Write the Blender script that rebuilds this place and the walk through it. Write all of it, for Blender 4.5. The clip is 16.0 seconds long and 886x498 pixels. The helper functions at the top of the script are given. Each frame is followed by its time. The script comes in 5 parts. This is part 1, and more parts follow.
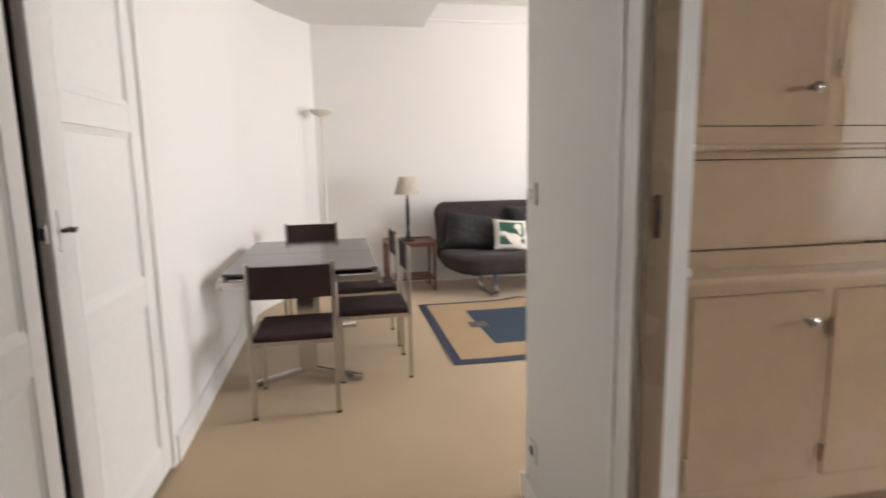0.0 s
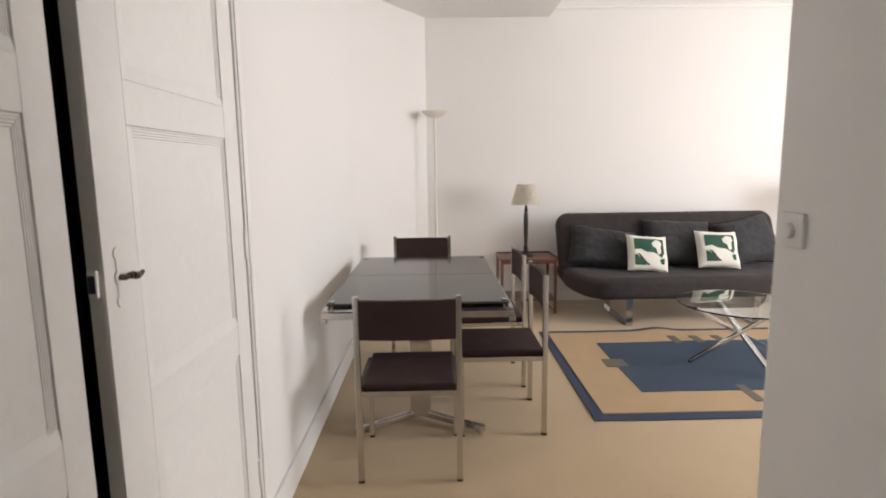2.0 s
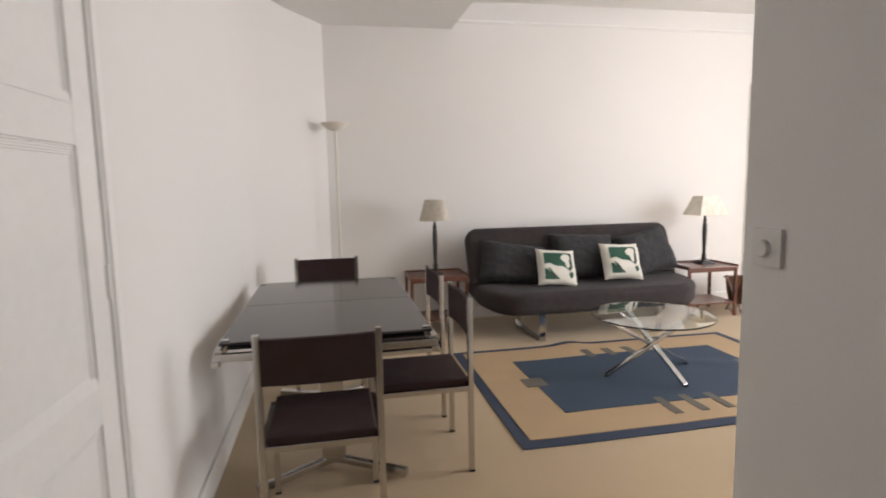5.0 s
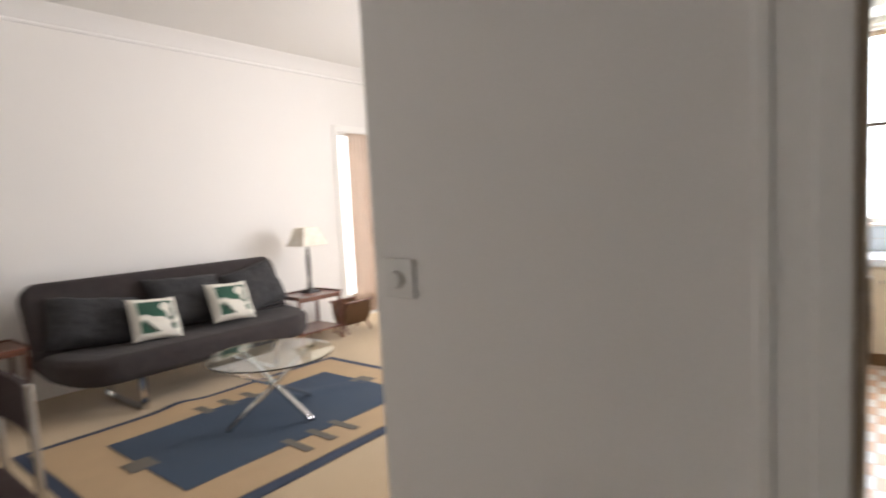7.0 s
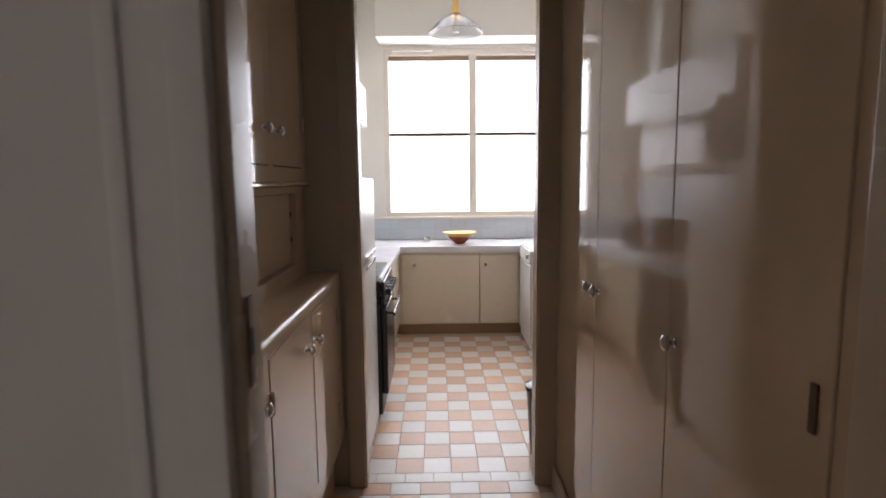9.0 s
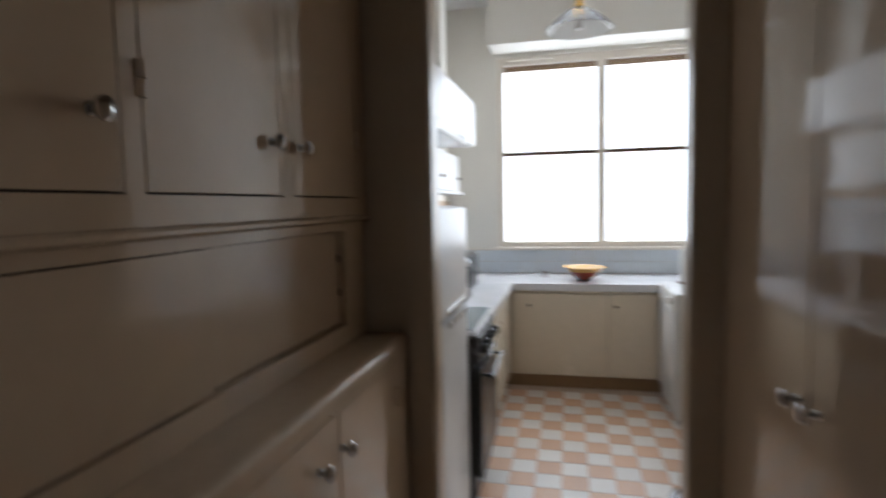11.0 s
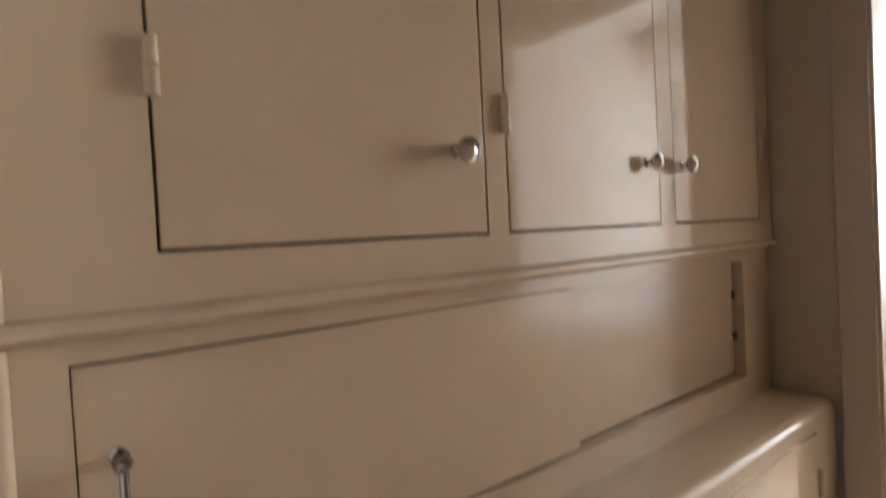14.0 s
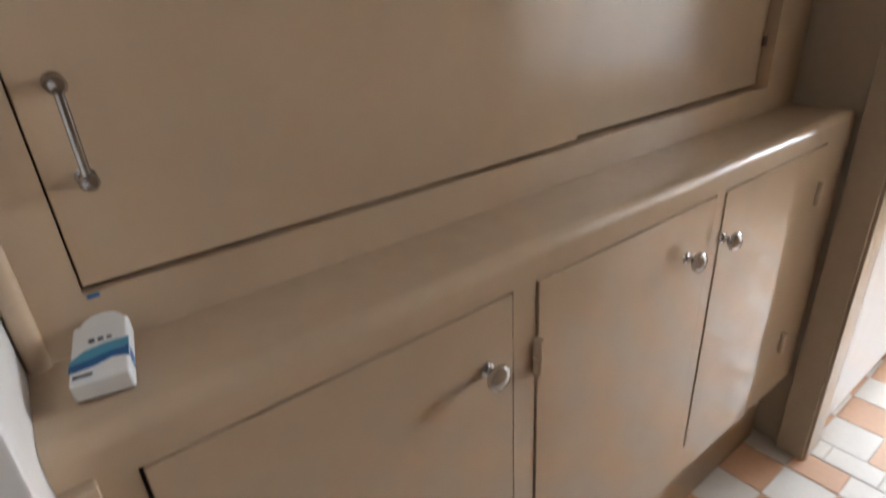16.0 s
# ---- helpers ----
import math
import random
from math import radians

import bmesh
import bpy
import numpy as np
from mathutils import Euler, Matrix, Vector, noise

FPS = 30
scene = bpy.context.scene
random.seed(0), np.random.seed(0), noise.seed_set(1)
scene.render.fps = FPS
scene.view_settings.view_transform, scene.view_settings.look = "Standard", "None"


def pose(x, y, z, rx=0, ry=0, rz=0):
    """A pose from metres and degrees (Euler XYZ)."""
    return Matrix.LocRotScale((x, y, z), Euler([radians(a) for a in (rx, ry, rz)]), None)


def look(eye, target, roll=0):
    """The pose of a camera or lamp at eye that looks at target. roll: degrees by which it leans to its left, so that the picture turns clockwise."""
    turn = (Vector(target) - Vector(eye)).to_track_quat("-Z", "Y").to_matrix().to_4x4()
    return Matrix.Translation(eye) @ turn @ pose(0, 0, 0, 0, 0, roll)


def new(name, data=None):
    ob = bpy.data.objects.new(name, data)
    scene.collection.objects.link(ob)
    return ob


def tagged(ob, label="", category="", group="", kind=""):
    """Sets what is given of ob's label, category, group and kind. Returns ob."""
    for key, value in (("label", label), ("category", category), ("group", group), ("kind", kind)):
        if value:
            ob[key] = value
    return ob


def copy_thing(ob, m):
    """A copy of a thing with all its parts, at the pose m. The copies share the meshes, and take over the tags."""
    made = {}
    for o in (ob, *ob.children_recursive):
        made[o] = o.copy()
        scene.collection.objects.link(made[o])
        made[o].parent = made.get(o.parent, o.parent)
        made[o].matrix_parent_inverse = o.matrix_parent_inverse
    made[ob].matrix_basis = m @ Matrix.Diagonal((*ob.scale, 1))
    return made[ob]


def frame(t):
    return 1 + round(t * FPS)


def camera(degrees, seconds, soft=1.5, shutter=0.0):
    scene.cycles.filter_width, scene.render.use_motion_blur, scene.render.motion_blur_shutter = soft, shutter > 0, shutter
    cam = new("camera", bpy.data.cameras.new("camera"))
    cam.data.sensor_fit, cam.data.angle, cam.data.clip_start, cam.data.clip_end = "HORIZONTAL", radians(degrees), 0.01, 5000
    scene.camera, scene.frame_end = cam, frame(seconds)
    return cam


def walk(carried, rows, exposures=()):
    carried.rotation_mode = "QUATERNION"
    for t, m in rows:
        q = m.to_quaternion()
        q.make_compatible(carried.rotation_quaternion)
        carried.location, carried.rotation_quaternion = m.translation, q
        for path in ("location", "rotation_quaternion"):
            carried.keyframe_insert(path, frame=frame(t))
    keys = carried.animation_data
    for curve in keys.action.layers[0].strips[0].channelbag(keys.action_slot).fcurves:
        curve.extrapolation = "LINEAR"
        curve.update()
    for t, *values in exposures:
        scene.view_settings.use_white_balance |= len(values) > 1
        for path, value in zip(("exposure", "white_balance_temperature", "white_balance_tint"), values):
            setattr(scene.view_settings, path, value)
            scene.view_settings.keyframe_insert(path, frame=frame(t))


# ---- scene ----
cam = camera(77.5, 16.0, soft=1.8, shutter=0.7)
PATH = [
    (0, (-0.034, -0.018, 1.323), (0.33, 1.926, 1.026), -1.0),
    (0.5, (-0.082, 0.111, 1.336), (0.108, 2.08, 1.043), -0.4),
    (1, (-0.09, 0.232, 1.347), (0.032, 2.201, 1.02), 0.7),
    (1.5, (-0.108, 0.446, 1.353), (-0.074, 2.425, 1.065), 0.8),
    (2, (-0.173, 0.622, 1.369), (-0.148, 2.601, 1.084), -0.8),
    (2.5, (-0.24, 0.711, 1.386), (-0.09, 2.688, 1.129), -1.0),
    (3, (-0.263, 0.738, 1.375), (-0.053, 2.711, 1.117), -0.9),
    (5.3, (-0.216, 0.974, 1.365), (0.264, 2.902, 1.138), -1.3),
    (5.5, (-0.128, 1.035, 1.365), (0.504, 2.921, 1.157), -0.8),
    (6, (-0.008, 1.113, 1.376), (1.077, 2.79, 1.285), -1.8),
    (6.5, (-0.093, 1.136, 1.372), (1.224, 2.637, 1.246), -3.3),
    (7, (-0.15, 1.119, 1.365), (1.405, 2.366, 1.2), -3.0),
    (7.5, (-0.123, 1.07, 1.356), (1.661, 1.958, 1.192), -1.8),
    (8, (-0.069, 1.01, 1.346), (1.868, 1.479, 1.189), -1.4),
    (8.5, (0.003, 0.962, 1.358), (1.99, 1.044, 1.143), -0.9),
    (8.7, (0.034, 0.948, 1.365), (2.019, 0.925, 1.118), -0.6),
    (10.8, (0.689, 0.836, 1.391), (2.66, 1.112, 1.203), -0.3),
    (11, (0.754, 0.837, 1.399), (2.698, 1.279, 1.239), -1.2),
    (11.5, (0.856, 0.846, 1.426), (2.606, 1.814, 1.381), -3.1),
    (12, (0.875, 0.873, 1.479), (2.344, 2.214, 1.694), -3.5),
    (12.5, (0.873, 0.907, 1.526), (2.252, 2.299, 1.924), -2.5),
    (13, (0.878, 0.902, 1.544), (2.191, 2.326, 2.04), -2.3),
    (13.5, (0.882, 0.903, 1.499), (2.152, 2.436, 1.688), -1.8),
    (14, (0.9, 0.897, 1.427), (2.15, 2.457, 1.376), -3.0),
    (14.5, (0.908, 0.9, 1.37), (2.129, 2.463, 1.111), -2.6),
    (15, (0.919, 0.909, 1.347), (2.087, 2.478, 0.928), -2.8),
    (15.5, (0.947, 0.92, 1.317), (2.066, 2.441, 0.657), -3.1),
    (16, (0.945, 0.91, 1.289), (2.011, 2.372, 0.437), -3.6),
]
EXPOSURES = [(0, -0.06, 6500, 10), (1.5, 0.0, 6500, 10), (2, -0.18, 6450, 10), (3, -0.32, 6450, 10), (5.5, -0.52, 6450, 10), (6.0, -0.34, 6500, 10), (6.5, -0.32, 6500, 10), (7.0, -0.50, 6500, 10), (7.5, -1.20, 6500, 12), (8.0, -1.7, 6650, 18), (8.5, -1.5, 6750, 19), (9.5, -1.75, 6400, 14), (11.0, -2.05, 6200, 10), (11.5, -2.05, 6200, 10), (12.0, -0.86, 7000, 12), (12.5, -0.16, 6850, 11), (13.0, 0.24, 6650, 11), (13.5, 0.10, 6550, 11), (14.0, -0.1, 6450, 11), (14.5, -0.08, 6550, 11), (15.0, -0.1, 6400, 11), (15.5, -0.38, 6400, 11), (16.0, -0.25, 6350, 11)]
walk(cam, [(t, look(eye, target, roll)) for t, eye, target, roll in PATH], EXPOSURES)

# ---- world, sun and window light ----
world = bpy.data.worlds.new("sky")
scene.world = world
world.use_nodes = True
wn = world.node_tree.nodes
sky = wn.new("ShaderNodeTexSky")
sky.sky_type = "NISHITA"
sky.sun_disc = False
sky.sun_elevation = radians(33)
sky.sun_rotation = radians(159)
world.node_tree.links.new(sky.outputs[0], wn["Background"].inputs[0])
wn["Background"].inputs[1].default_value = 0.12

sun = new("sun", bpy.data.lights.new("sun", "SUN"))
sun.data.energy, sun.data.angle, sun.data.color = 5.0, radians(0.5), (1.0, 0.95, 0.86)
sun.matrix_world = look((0, 0, 0), (-0.30, 0.80, -0.55))


def window_light(name, where, towards, w, h, watts, colour):
    lamp = new(name, bpy.data.lights.new(name, "AREA"))
    lamp.data.shape, lamp.data.size, lamp.data.size_y = "RECTANGLE", w, h
    lamp.data.energy, lamp.data.color = watts, colour
    lamp.matrix_world = look(where, towards)
    return lamp


window_light("sky_kitchen", (5.86, 0.56, 1.84), (0, 0.56, 1.80), 2.0, 1.9, 300, (0.88, 0.935, 1.0))
window_light("sky_living", (5.84, 3.08, 1.70), (0, 3.35, 1.55), 1.9, 2.25, 240, (0.975, 0.965, 1.0))
window_light("sky_balcony", (4.86, 6.75, 1.3), (4.86, 0, 1.2), 1.3, 2.4, 50, (0.95, 0.97, 1.0))


# ---- materials ----
def material(name, colour, rough=0.5, metal=0.0, vary=0.08, big=1.5, fine=60.0, bump=0.05, depth=0.002, coat=0.0, sheen=0.0, second=None, ior=1.5, piece=0.0):
    m = bpy.data.materials.new(name)
    m.use_nodes = True
    nt = m.node_tree
    n, link = nt.nodes, nt.links.new
    b = n["Principled BSDF"]
    geo = n.new("ShaderNodeTexCoord")
    t1 = n.new("ShaderNodeTexNoise")
    t1.inputs["Scale"].default_value, t1.inputs["Detail"].default_value = big, 6
    t2 = n.new("ShaderNodeTexNoise")
    t2.inputs["Scale"].default_value, t2.inputs["Detail"].default_value = fine, 4
    link(geo.outputs["Object"], t1.inputs["Vector"])
    link(geo.outputs["Object"], t2.inputs["Vector"])
    add = n.new("ShaderNodeMath")
    add.operation = "MULTIPLY_ADD"
    add.inputs[1].default_value = 0.55
    link(t2.outputs["Fac"], add.inputs[0])
    half = n.new("ShaderNodeMath")
    half.operation = "MULTIPLY"
    half.inputs[1].default_value = 0.45
    link(t1.outputs["Fac"], half.inputs[0])
    link(half.outputs[0], add.inputs[2])
    ramp = n.new("ShaderNodeValToRGB")
    c2 = second or tuple(c * (1 - 2 * vary) for c in colour)
    ramp.color_ramp.elements[0].position, ramp.color_ramp.elements[1].position = 0.32, 0.66
    ramp.color_ramp.elements[0].color = (*c2, 1)
    ramp.color_ramp.elements[1].color = (*colour, 1)
    link(add.outputs[0], ramp.inputs[0])
    out = ramp.outputs[0]
    if piece:
        info = n.new("ShaderNodeObjectInfo")
        hsv = n.new("ShaderNodeHueSaturation")
        mr = n.new("ShaderNodeMapRange")
        mr.inputs[3].default_value, mr.inputs[4].default_value = 1 - piece, 1 + piece
        link(info.outputs["Random"], mr.inputs[0])
        link(mr.outputs[0], hsv.inputs["Value"])
        link(out, hsv.inputs["Color"])
        out = hsv.outputs[0]
    link(out, b.inputs["Base Color"])
    rr = n.new("ShaderNodeMapRange")
    rr.inputs[3].default_value, rr.inputs[4].default_value = rough * 0.75, min(rough * 1.3, 1)
    link(t1.outputs["Fac"], rr.inputs[0])
    link(rr.outputs[0], b.inputs["Roughness"])
    b.inputs["Metallic"].default_value = metal
    b.inputs["IOR"].default_value = ior
    b.inputs["Coat Weight"].default_value = coat
    b.inputs["Coat Roughness"].default_value = 0.08
    b.inputs["Sheen Weight"].default_value = sheen
    if bump:
        bp = n.new("ShaderNodeBump")
        bp.inputs["Strength"].default_value, bp.inputs["Distance"].default_value = bump, depth
        link(add.outputs[0], bp.inputs["Height"])
        link(bp.outputs[0], b.inputs["Normal"])
    return m


def glass(name, colour=(1, 1, 1), rough=0.0, ior=1.45):
    m = bpy.data.materials.new(name)
    m.use_nodes = True
    b = m.node_tree.nodes["Principled BSDF"]
    b.inputs["Base Color"].default_value = (*colour, 1)
    b.inputs["Transmission Weight"].default_value = 1
    b.inputs["Roughness"].default_value = rough
    b.inputs["IOR"].default_value = ior
    return m


WHITE_WALL = material("white_wall_paint", (0.80, 0.775, 0.745), 0.75, vary=0.02, big=1.2, fine=180, bump=0.12, depth=0.0015)
CEILING = material("ceiling_paint", (0.80, 0.785, 0.765), 0.85, vary=0.02, big=1.0, fine=140, bump=0.08)
WHITE_GLOSS = material("white_door_paint", (0.83, 0.81, 0.775), 0.32, vary=0.025, big=2.5, fine=35, bump=0.06)
CREAM = material("cream_gloss_paint", (0.500, 0.368, 0.250), 0.052, vary=0.03, big=1.6, fine=14, bump=0.002, depth=0.003, ior=1.62)
BRUSHED = material("brushed_cream_gloss_paint", (0.500, 0.368, 0.250), 0.14, vary=0.03, big=1.6, fine=14, bump=0.0, ior=1.62)


def brush_marks(m, strength, depth, along=(1.2, 1.2, 16.0)):
    """Long level strokes of a paint brush in the gloss."""
    nt = m.node_tree
    place, grain, relief = nt.nodes.new("ShaderNodeMapping"), nt.nodes.new("ShaderNodeTexNoise"), nt.nodes.new("ShaderNodeBump")
    coord = nt.nodes.new("ShaderNodeTexCoord")
    place.inputs["Scale"].default_value = along
    grain.inputs["Scale"].default_value, grain.inputs["Detail"].default_value = 1.0, 3
    relief.inputs["Strength"].default_value, relief.inputs["Distance"].default_value = strength, depth
    nt.links.new(coord.outputs["Object"], place.inputs["Vector"])
    nt.links.new(place.outputs[0], grain.inputs["Vector"])
    nt.links.new(grain.outputs["Fac"], relief.inputs["Height"])
    nt.links.new(relief.outputs[0], nt.nodes["Principled BSDF"].inputs["Normal"])


brush_marks(BRUSHED, 0.5, 0.002)
LEDGE = material("worn_cream_ledge_paint", (0.500, 0.368, 0.250), 0.17, vary=0.04, big=3.0, fine=30, bump=0.03, depth=0.002)
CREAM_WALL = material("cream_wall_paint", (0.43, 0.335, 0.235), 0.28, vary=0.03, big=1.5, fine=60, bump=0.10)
KITCHEN_WALL = material("kitchen_wall_paint", (0.79, 0.76, 0.70), 0.6, vary=0.03, big=1.5, fine=120, bump=0.1)
KITCHEN_CREAM = material("kitchen_cabinet_paint", (0.72, 0.63, 0.50), 0.25, vary=0.03, big=2.0, fine=25, bump=0.05)
BROWN_PLINTH = material("brown_plinth_paint", (0.30, 0.19, 0.10), 0.4, vary=0.08, big=3, fine=60)
CARPET = material("beige_carpet", (0.535, 0.400, 0.240), 0.95, vary=0.09, big=1.1, fine=420, bump=0.6, depth=0.004, sheen=0.2, second=(0.40, 0.29, 0.165))
RUG_TAN = material("rug_tan", (0.47, 0.33, 0.19), 0.95, vary=0.08, big=5, fine=350, bump=0.5, depth=0.003)
RUG_BLUE = material("rug_blue", (0.036, 0.060, 0.098), 0.95, vary=0.12, big=4, fine=350, bump=0.5, depth=0.003)
RUG_NAVY = material("rug_navy", (0.036, 0.052, 0.090), 0.95, vary=0.12, big=4, fine=350, bump=0.5, depth=0.003)
RUG_GREY = material("rug_grey_brown", (0.140, 0.122, 0.100), 0.95, vary=0.08, big=6, fine=350, bump=0.5, depth=0.003)
SOFA = material("charcoal_velour", (0.032, 0.0225, 0.022), 0.9, vary=0.22, big=5, fine=14, bump=0.8, depth=0.012, sheen=0.06, second=(0.015, 0.0105, 0.0105))
CUSHION = material("dark_grey_plush", (0.031, 0.030, 0.033), 0.9, vary=0.2, big=7, fine=24, bump=1.0, depth=0.022, sheen=0.05, second=(0.013, 0.013, 0.0145))
PILLOW = material("cream_cotton", (0.72, 0.69, 0.61), 0.9, vary=0.04, big=8, fine=220, bump=0.3, depth=0.003)
GREEN = material("green_print", (0.020, 0.085, 0.052), 0.9, vary=0.12, big=9, fine=200, bump=0.3)
OLIVE = material("olive_print", (0.05, 0.06, 0.045), 0.9, vary=0.12, big=9, fine=200, bump=0.3)
CHROME = material("chrome", (0.62, 0.62, 0.63), 0.08, metal=1.0, vary=0.04, big=6, fine=80, bump=0.0)
WORN_CHROME = material("worn_chrome", (0.36, 0.35, 0.35), 0.12, metal=1.0, vary=0.12, big=9, fine=120, bump=0.0)
STEEL = material("satin_chrome", (0.62, 0.60, 0.57), 0.24, metal=1.0, vary=0.05, big=5, fine=120, bump=0.02)
BROWN_FABRIC = material("dark_brown_fabric", (0.034, 0.0125, 0.0105), 0.85, vary=0.18, big=10, fine=320, bump=0.4, depth=0.002)
SMOKED = material("smoked_glass", (0.045, 0.040, 0.040), 0.11, vary=0.05, big=2, fine=30, bump=0.0, ior=1.34)
MAHOGANY = material("mahogany_wood", (0.16, 0.052, 0.026), 0.32, vary=0.2, big=3, fine=30, bump=0.08, coat=0.3, second=(0.075, 0.022, 0.012))
BLACK_WOOD = material("black_turned_wood", (0.020, 0.015, 0.013), 0.35, vary=0.2, big=6, fine=60)
SHADE = material("parchment_shade", (0.86, 0.81, 0.72), 0.8, vary=0.06, big=11, fine=22, bump=0.2, second=(0.72, 0.65, 0.53))
SHADE.node_tree.nodes["Principled BSDF"].inputs["Transmission Weight"].default_value = 0.0
IVORY = material("ivory_metal", (0.74, 0.69, 0.60), 0.35, vary=0.03, big=3, fine=60)
PLASTIC = material("white_plastic", (0.76, 0.74, 0.70), 0.35, vary=0.02, big=4, fine=80, bump=0.02)
CLEAR = glass("clear_glass")
TABLE_GLASS = glass("table_glass", (0.90, 0.96, 0.94))
TILE_PEACH = material("peach_tile", (0.60, 0.355, 0.215), 0.42, vary=0.05, big=5, fine=60, bump=0.05, piece=0.07)
TILE_WHITE = material("white_tile", (0.70, 0.66, 0.61), 0.38, vary=0.04, big=5, fine=60, bump=0.05, piece=0.05)
GROUT = material("grout", (0.56, 0.44, 0.34), 0.9, vary=0.12, big=8, fine=120)
SPLASH = material("pale_blue_tile", (0.62, 0.67, 0.72), 0.18, vary=0.03, big=5, fine=40, bump=0.03, piece=0.03)
WORKTOP = material("pale_worktop", (0.72, 0.72, 0.74), 0.22, vary=0.05, big=6, fine=150)
GREY_GLASS = material("grey_glass_lid", (0.20, 0.25, 0.28), 0.12, vary=0.05, big=4, fine=30, bump=0.0)
WINDOW_PAINT = material("pale_window_paint", (0.76, 0.70, 0.62), 0.35, vary=0.03, big=3, fine=60, bump=0.05)
ENAMEL = material("white_enamel", (0.78, 0.78, 0.78), 0.22, vary=0.02, big=3, fine=40, bump=0.02)
BLACK = material("black_enamel", (0.014, 0.014, 0.015), 0.25, vary=0.1, big=4, fine=60)
# near-black colour paints the shade inside closets and behind cupboard doors
INNER_SHADE = material("near_black_inner_shade", (0.035, 0.028, 0.022), 0.9, vary=0.1, big=4, fine=60)
BRASS = material("brass", (0.72, 0.46, 0.16), 0.25, metal=1.0, vary=0.06, big=8, fine=60)
BRONZE = material("dark_bronze", (0.16, 0.11, 0.08), 0.3, metal=1.0, vary=0.1, big=8, fine=60)
YELLOW = material("yellow_glaze", (0.72, 0.42, 0.11), 0.25, vary=0.08, big=12, fine=60)
RED = material("red_glaze", (0.30, 0.055, 0.03), 0.25, vary=0.12, big=12, fine=60)
CURTAIN = material("beige_curtain", (0.64, 0.52, 0.43), 0.9, vary=0.08, big=5, fine=260, bump=0.3)
def let_light_through(m, share):
    """Thin cloth that passes some of the light behind it."""
    nt = m.node_tree
    out, b = nt.nodes["Material Output"], nt.nodes["Principled BSDF"]
    mix, thin = nt.nodes.new("ShaderNodeMixShader"), nt.nodes.new("ShaderNodeBsdfTranslucent")
    mix.inputs[0].default_value = share
    nt.links.new(b.inputs["Base Color"].links[0].from_socket, thin.inputs["Color"])
    nt.links.new(b.outputs[0], mix.inputs[1])
    nt.links.new(thin.outputs[0], mix.inputs[2])
    nt.links.new(mix.outputs[0], out.inputs["Surface"])


let_light_through(CURTAIN, 0.35)
CANVAS = material("brown_canvas", (0.15, 0.075, 0.030), 0.85, vary=0.12, big=8, fine=220, bump=0.4)
PAPER = material("white_wrapper", (0.80, 0.79, 0.77), 0.35, vary=0.02, big=8, fine=60, bump=0.1)
BLUE = material("blue_print", (0.02, 0.12, 0.30), 0.35, vary=0.1, big=18, fine=60)
TEAL = material("teal_print", (0.10, 0.36, 0.50), 0.35, vary=0.1, big=18, fine=60)
# dark print on the packet, and the painted shade of small holes
INK_AND_HOLE = material("ink_and_hole_shade", (0.03, 0.03, 0.05), 0.5, vary=0.1, big=8, fine=60)


# ---- mesh helpers ----
def bx(bm, lo, hi, bevel=0.0, seg=2):
    """A box between two corners, with rounded edges where bevel is given."""
    made = bmesh.ops.create_cube(bm, size=1)["verts"]
    for v in made:
        v.co = Vector([lo[i] if v.co[i] < 0 else hi[i] for i in range(3)])
    if bevel:
        edges = list({e for v in made for e in v.link_edges})
        bmesh.ops.bevel(bm, geom=edges, offset=bevel, segments=seg, profile=0.5, affect="EDGES")


def rod(bm, a, b, r, seg=14, r2=None):
    """A round bar from a to b."""
    a, b = Vector(a), Vector(b)
    m = Matrix.Translation((a + b) / 2) @ (b - a).to_track_quat("Z", "Y").to_matrix().to_4x4()
    bmesh.ops.create_cone(bm, cap_ends=True, segments=seg, radius1=r, radius2=r if r2 is None else r2, depth=(b - a).length, matrix=m)


def bar(bm, a, b, w, h, bevel=0.0, up=(0, 0, 1)):
    """A flat bar of section w by h from a to b."""
    a, b = Vector(a), Vector(b)
    z = (b - a).normalized()
    x = Vector(up).cross(z)
    x = x.normalized() if x.length > 1e-4 else Vector((1, 0, 0))
    y = z.cross(x)
    m = Matrix((x, y, z)).transposed().to_4x4()
    m.translation = (a + b) / 2
    made = bmesh.ops.create_cube(bm, size=1)["verts"]
    for v in made:
        v.co = Vector((v.co.x * w, v.co.y * h, v.co.z * (b - a).length))
    if bevel:
        edges = list({e for v in made for e in v.link_edges})
        made = list({v for f in bmesh.ops.bevel(bm, geom=edges, offset=bevel, segments=2, profile=0.5, affect="EDGES")["faces"] for v in f.verts} | {v for v in made if v.is_valid})
    bmesh.ops.transform(bm, matrix=m, verts=made)


def lathe(bm, profile, centre=(0, 0, 0), seg=28, axis="z"):
    """A turned shape: profile of (radius, height)."""
    c = Vector(centre)
    rings = []
    for r, h in profile:
        ring = []
        for k in range(seg):
            a = 2 * math.pi * k / seg
            p = Vector((r * math.cos(a), r * math.sin(a), h))
            if axis == "y":
                p = Vector((p.x, -p.z, p.y))
            elif axis == "x":
                p = Vector((-p.z, p.y, p.x))
            ring.append(bm.verts.new(c + p))
        rings.append(ring)
    for a, b in zip(rings, rings[1:]):
        for k in range(seg):
            bm.faces.new((a[k], a[(k + 1) % seg], b[(k + 1) % seg], b[k]))
    if profile[0][0] > 1e-5:
        bm.faces.new(list(reversed(rings[0])))
    if profile[-1][0] > 1e-5:
        bm.faces.new(rings[-1])
    bmesh.ops.recalc_face_normals(bm, faces=bm.faces)


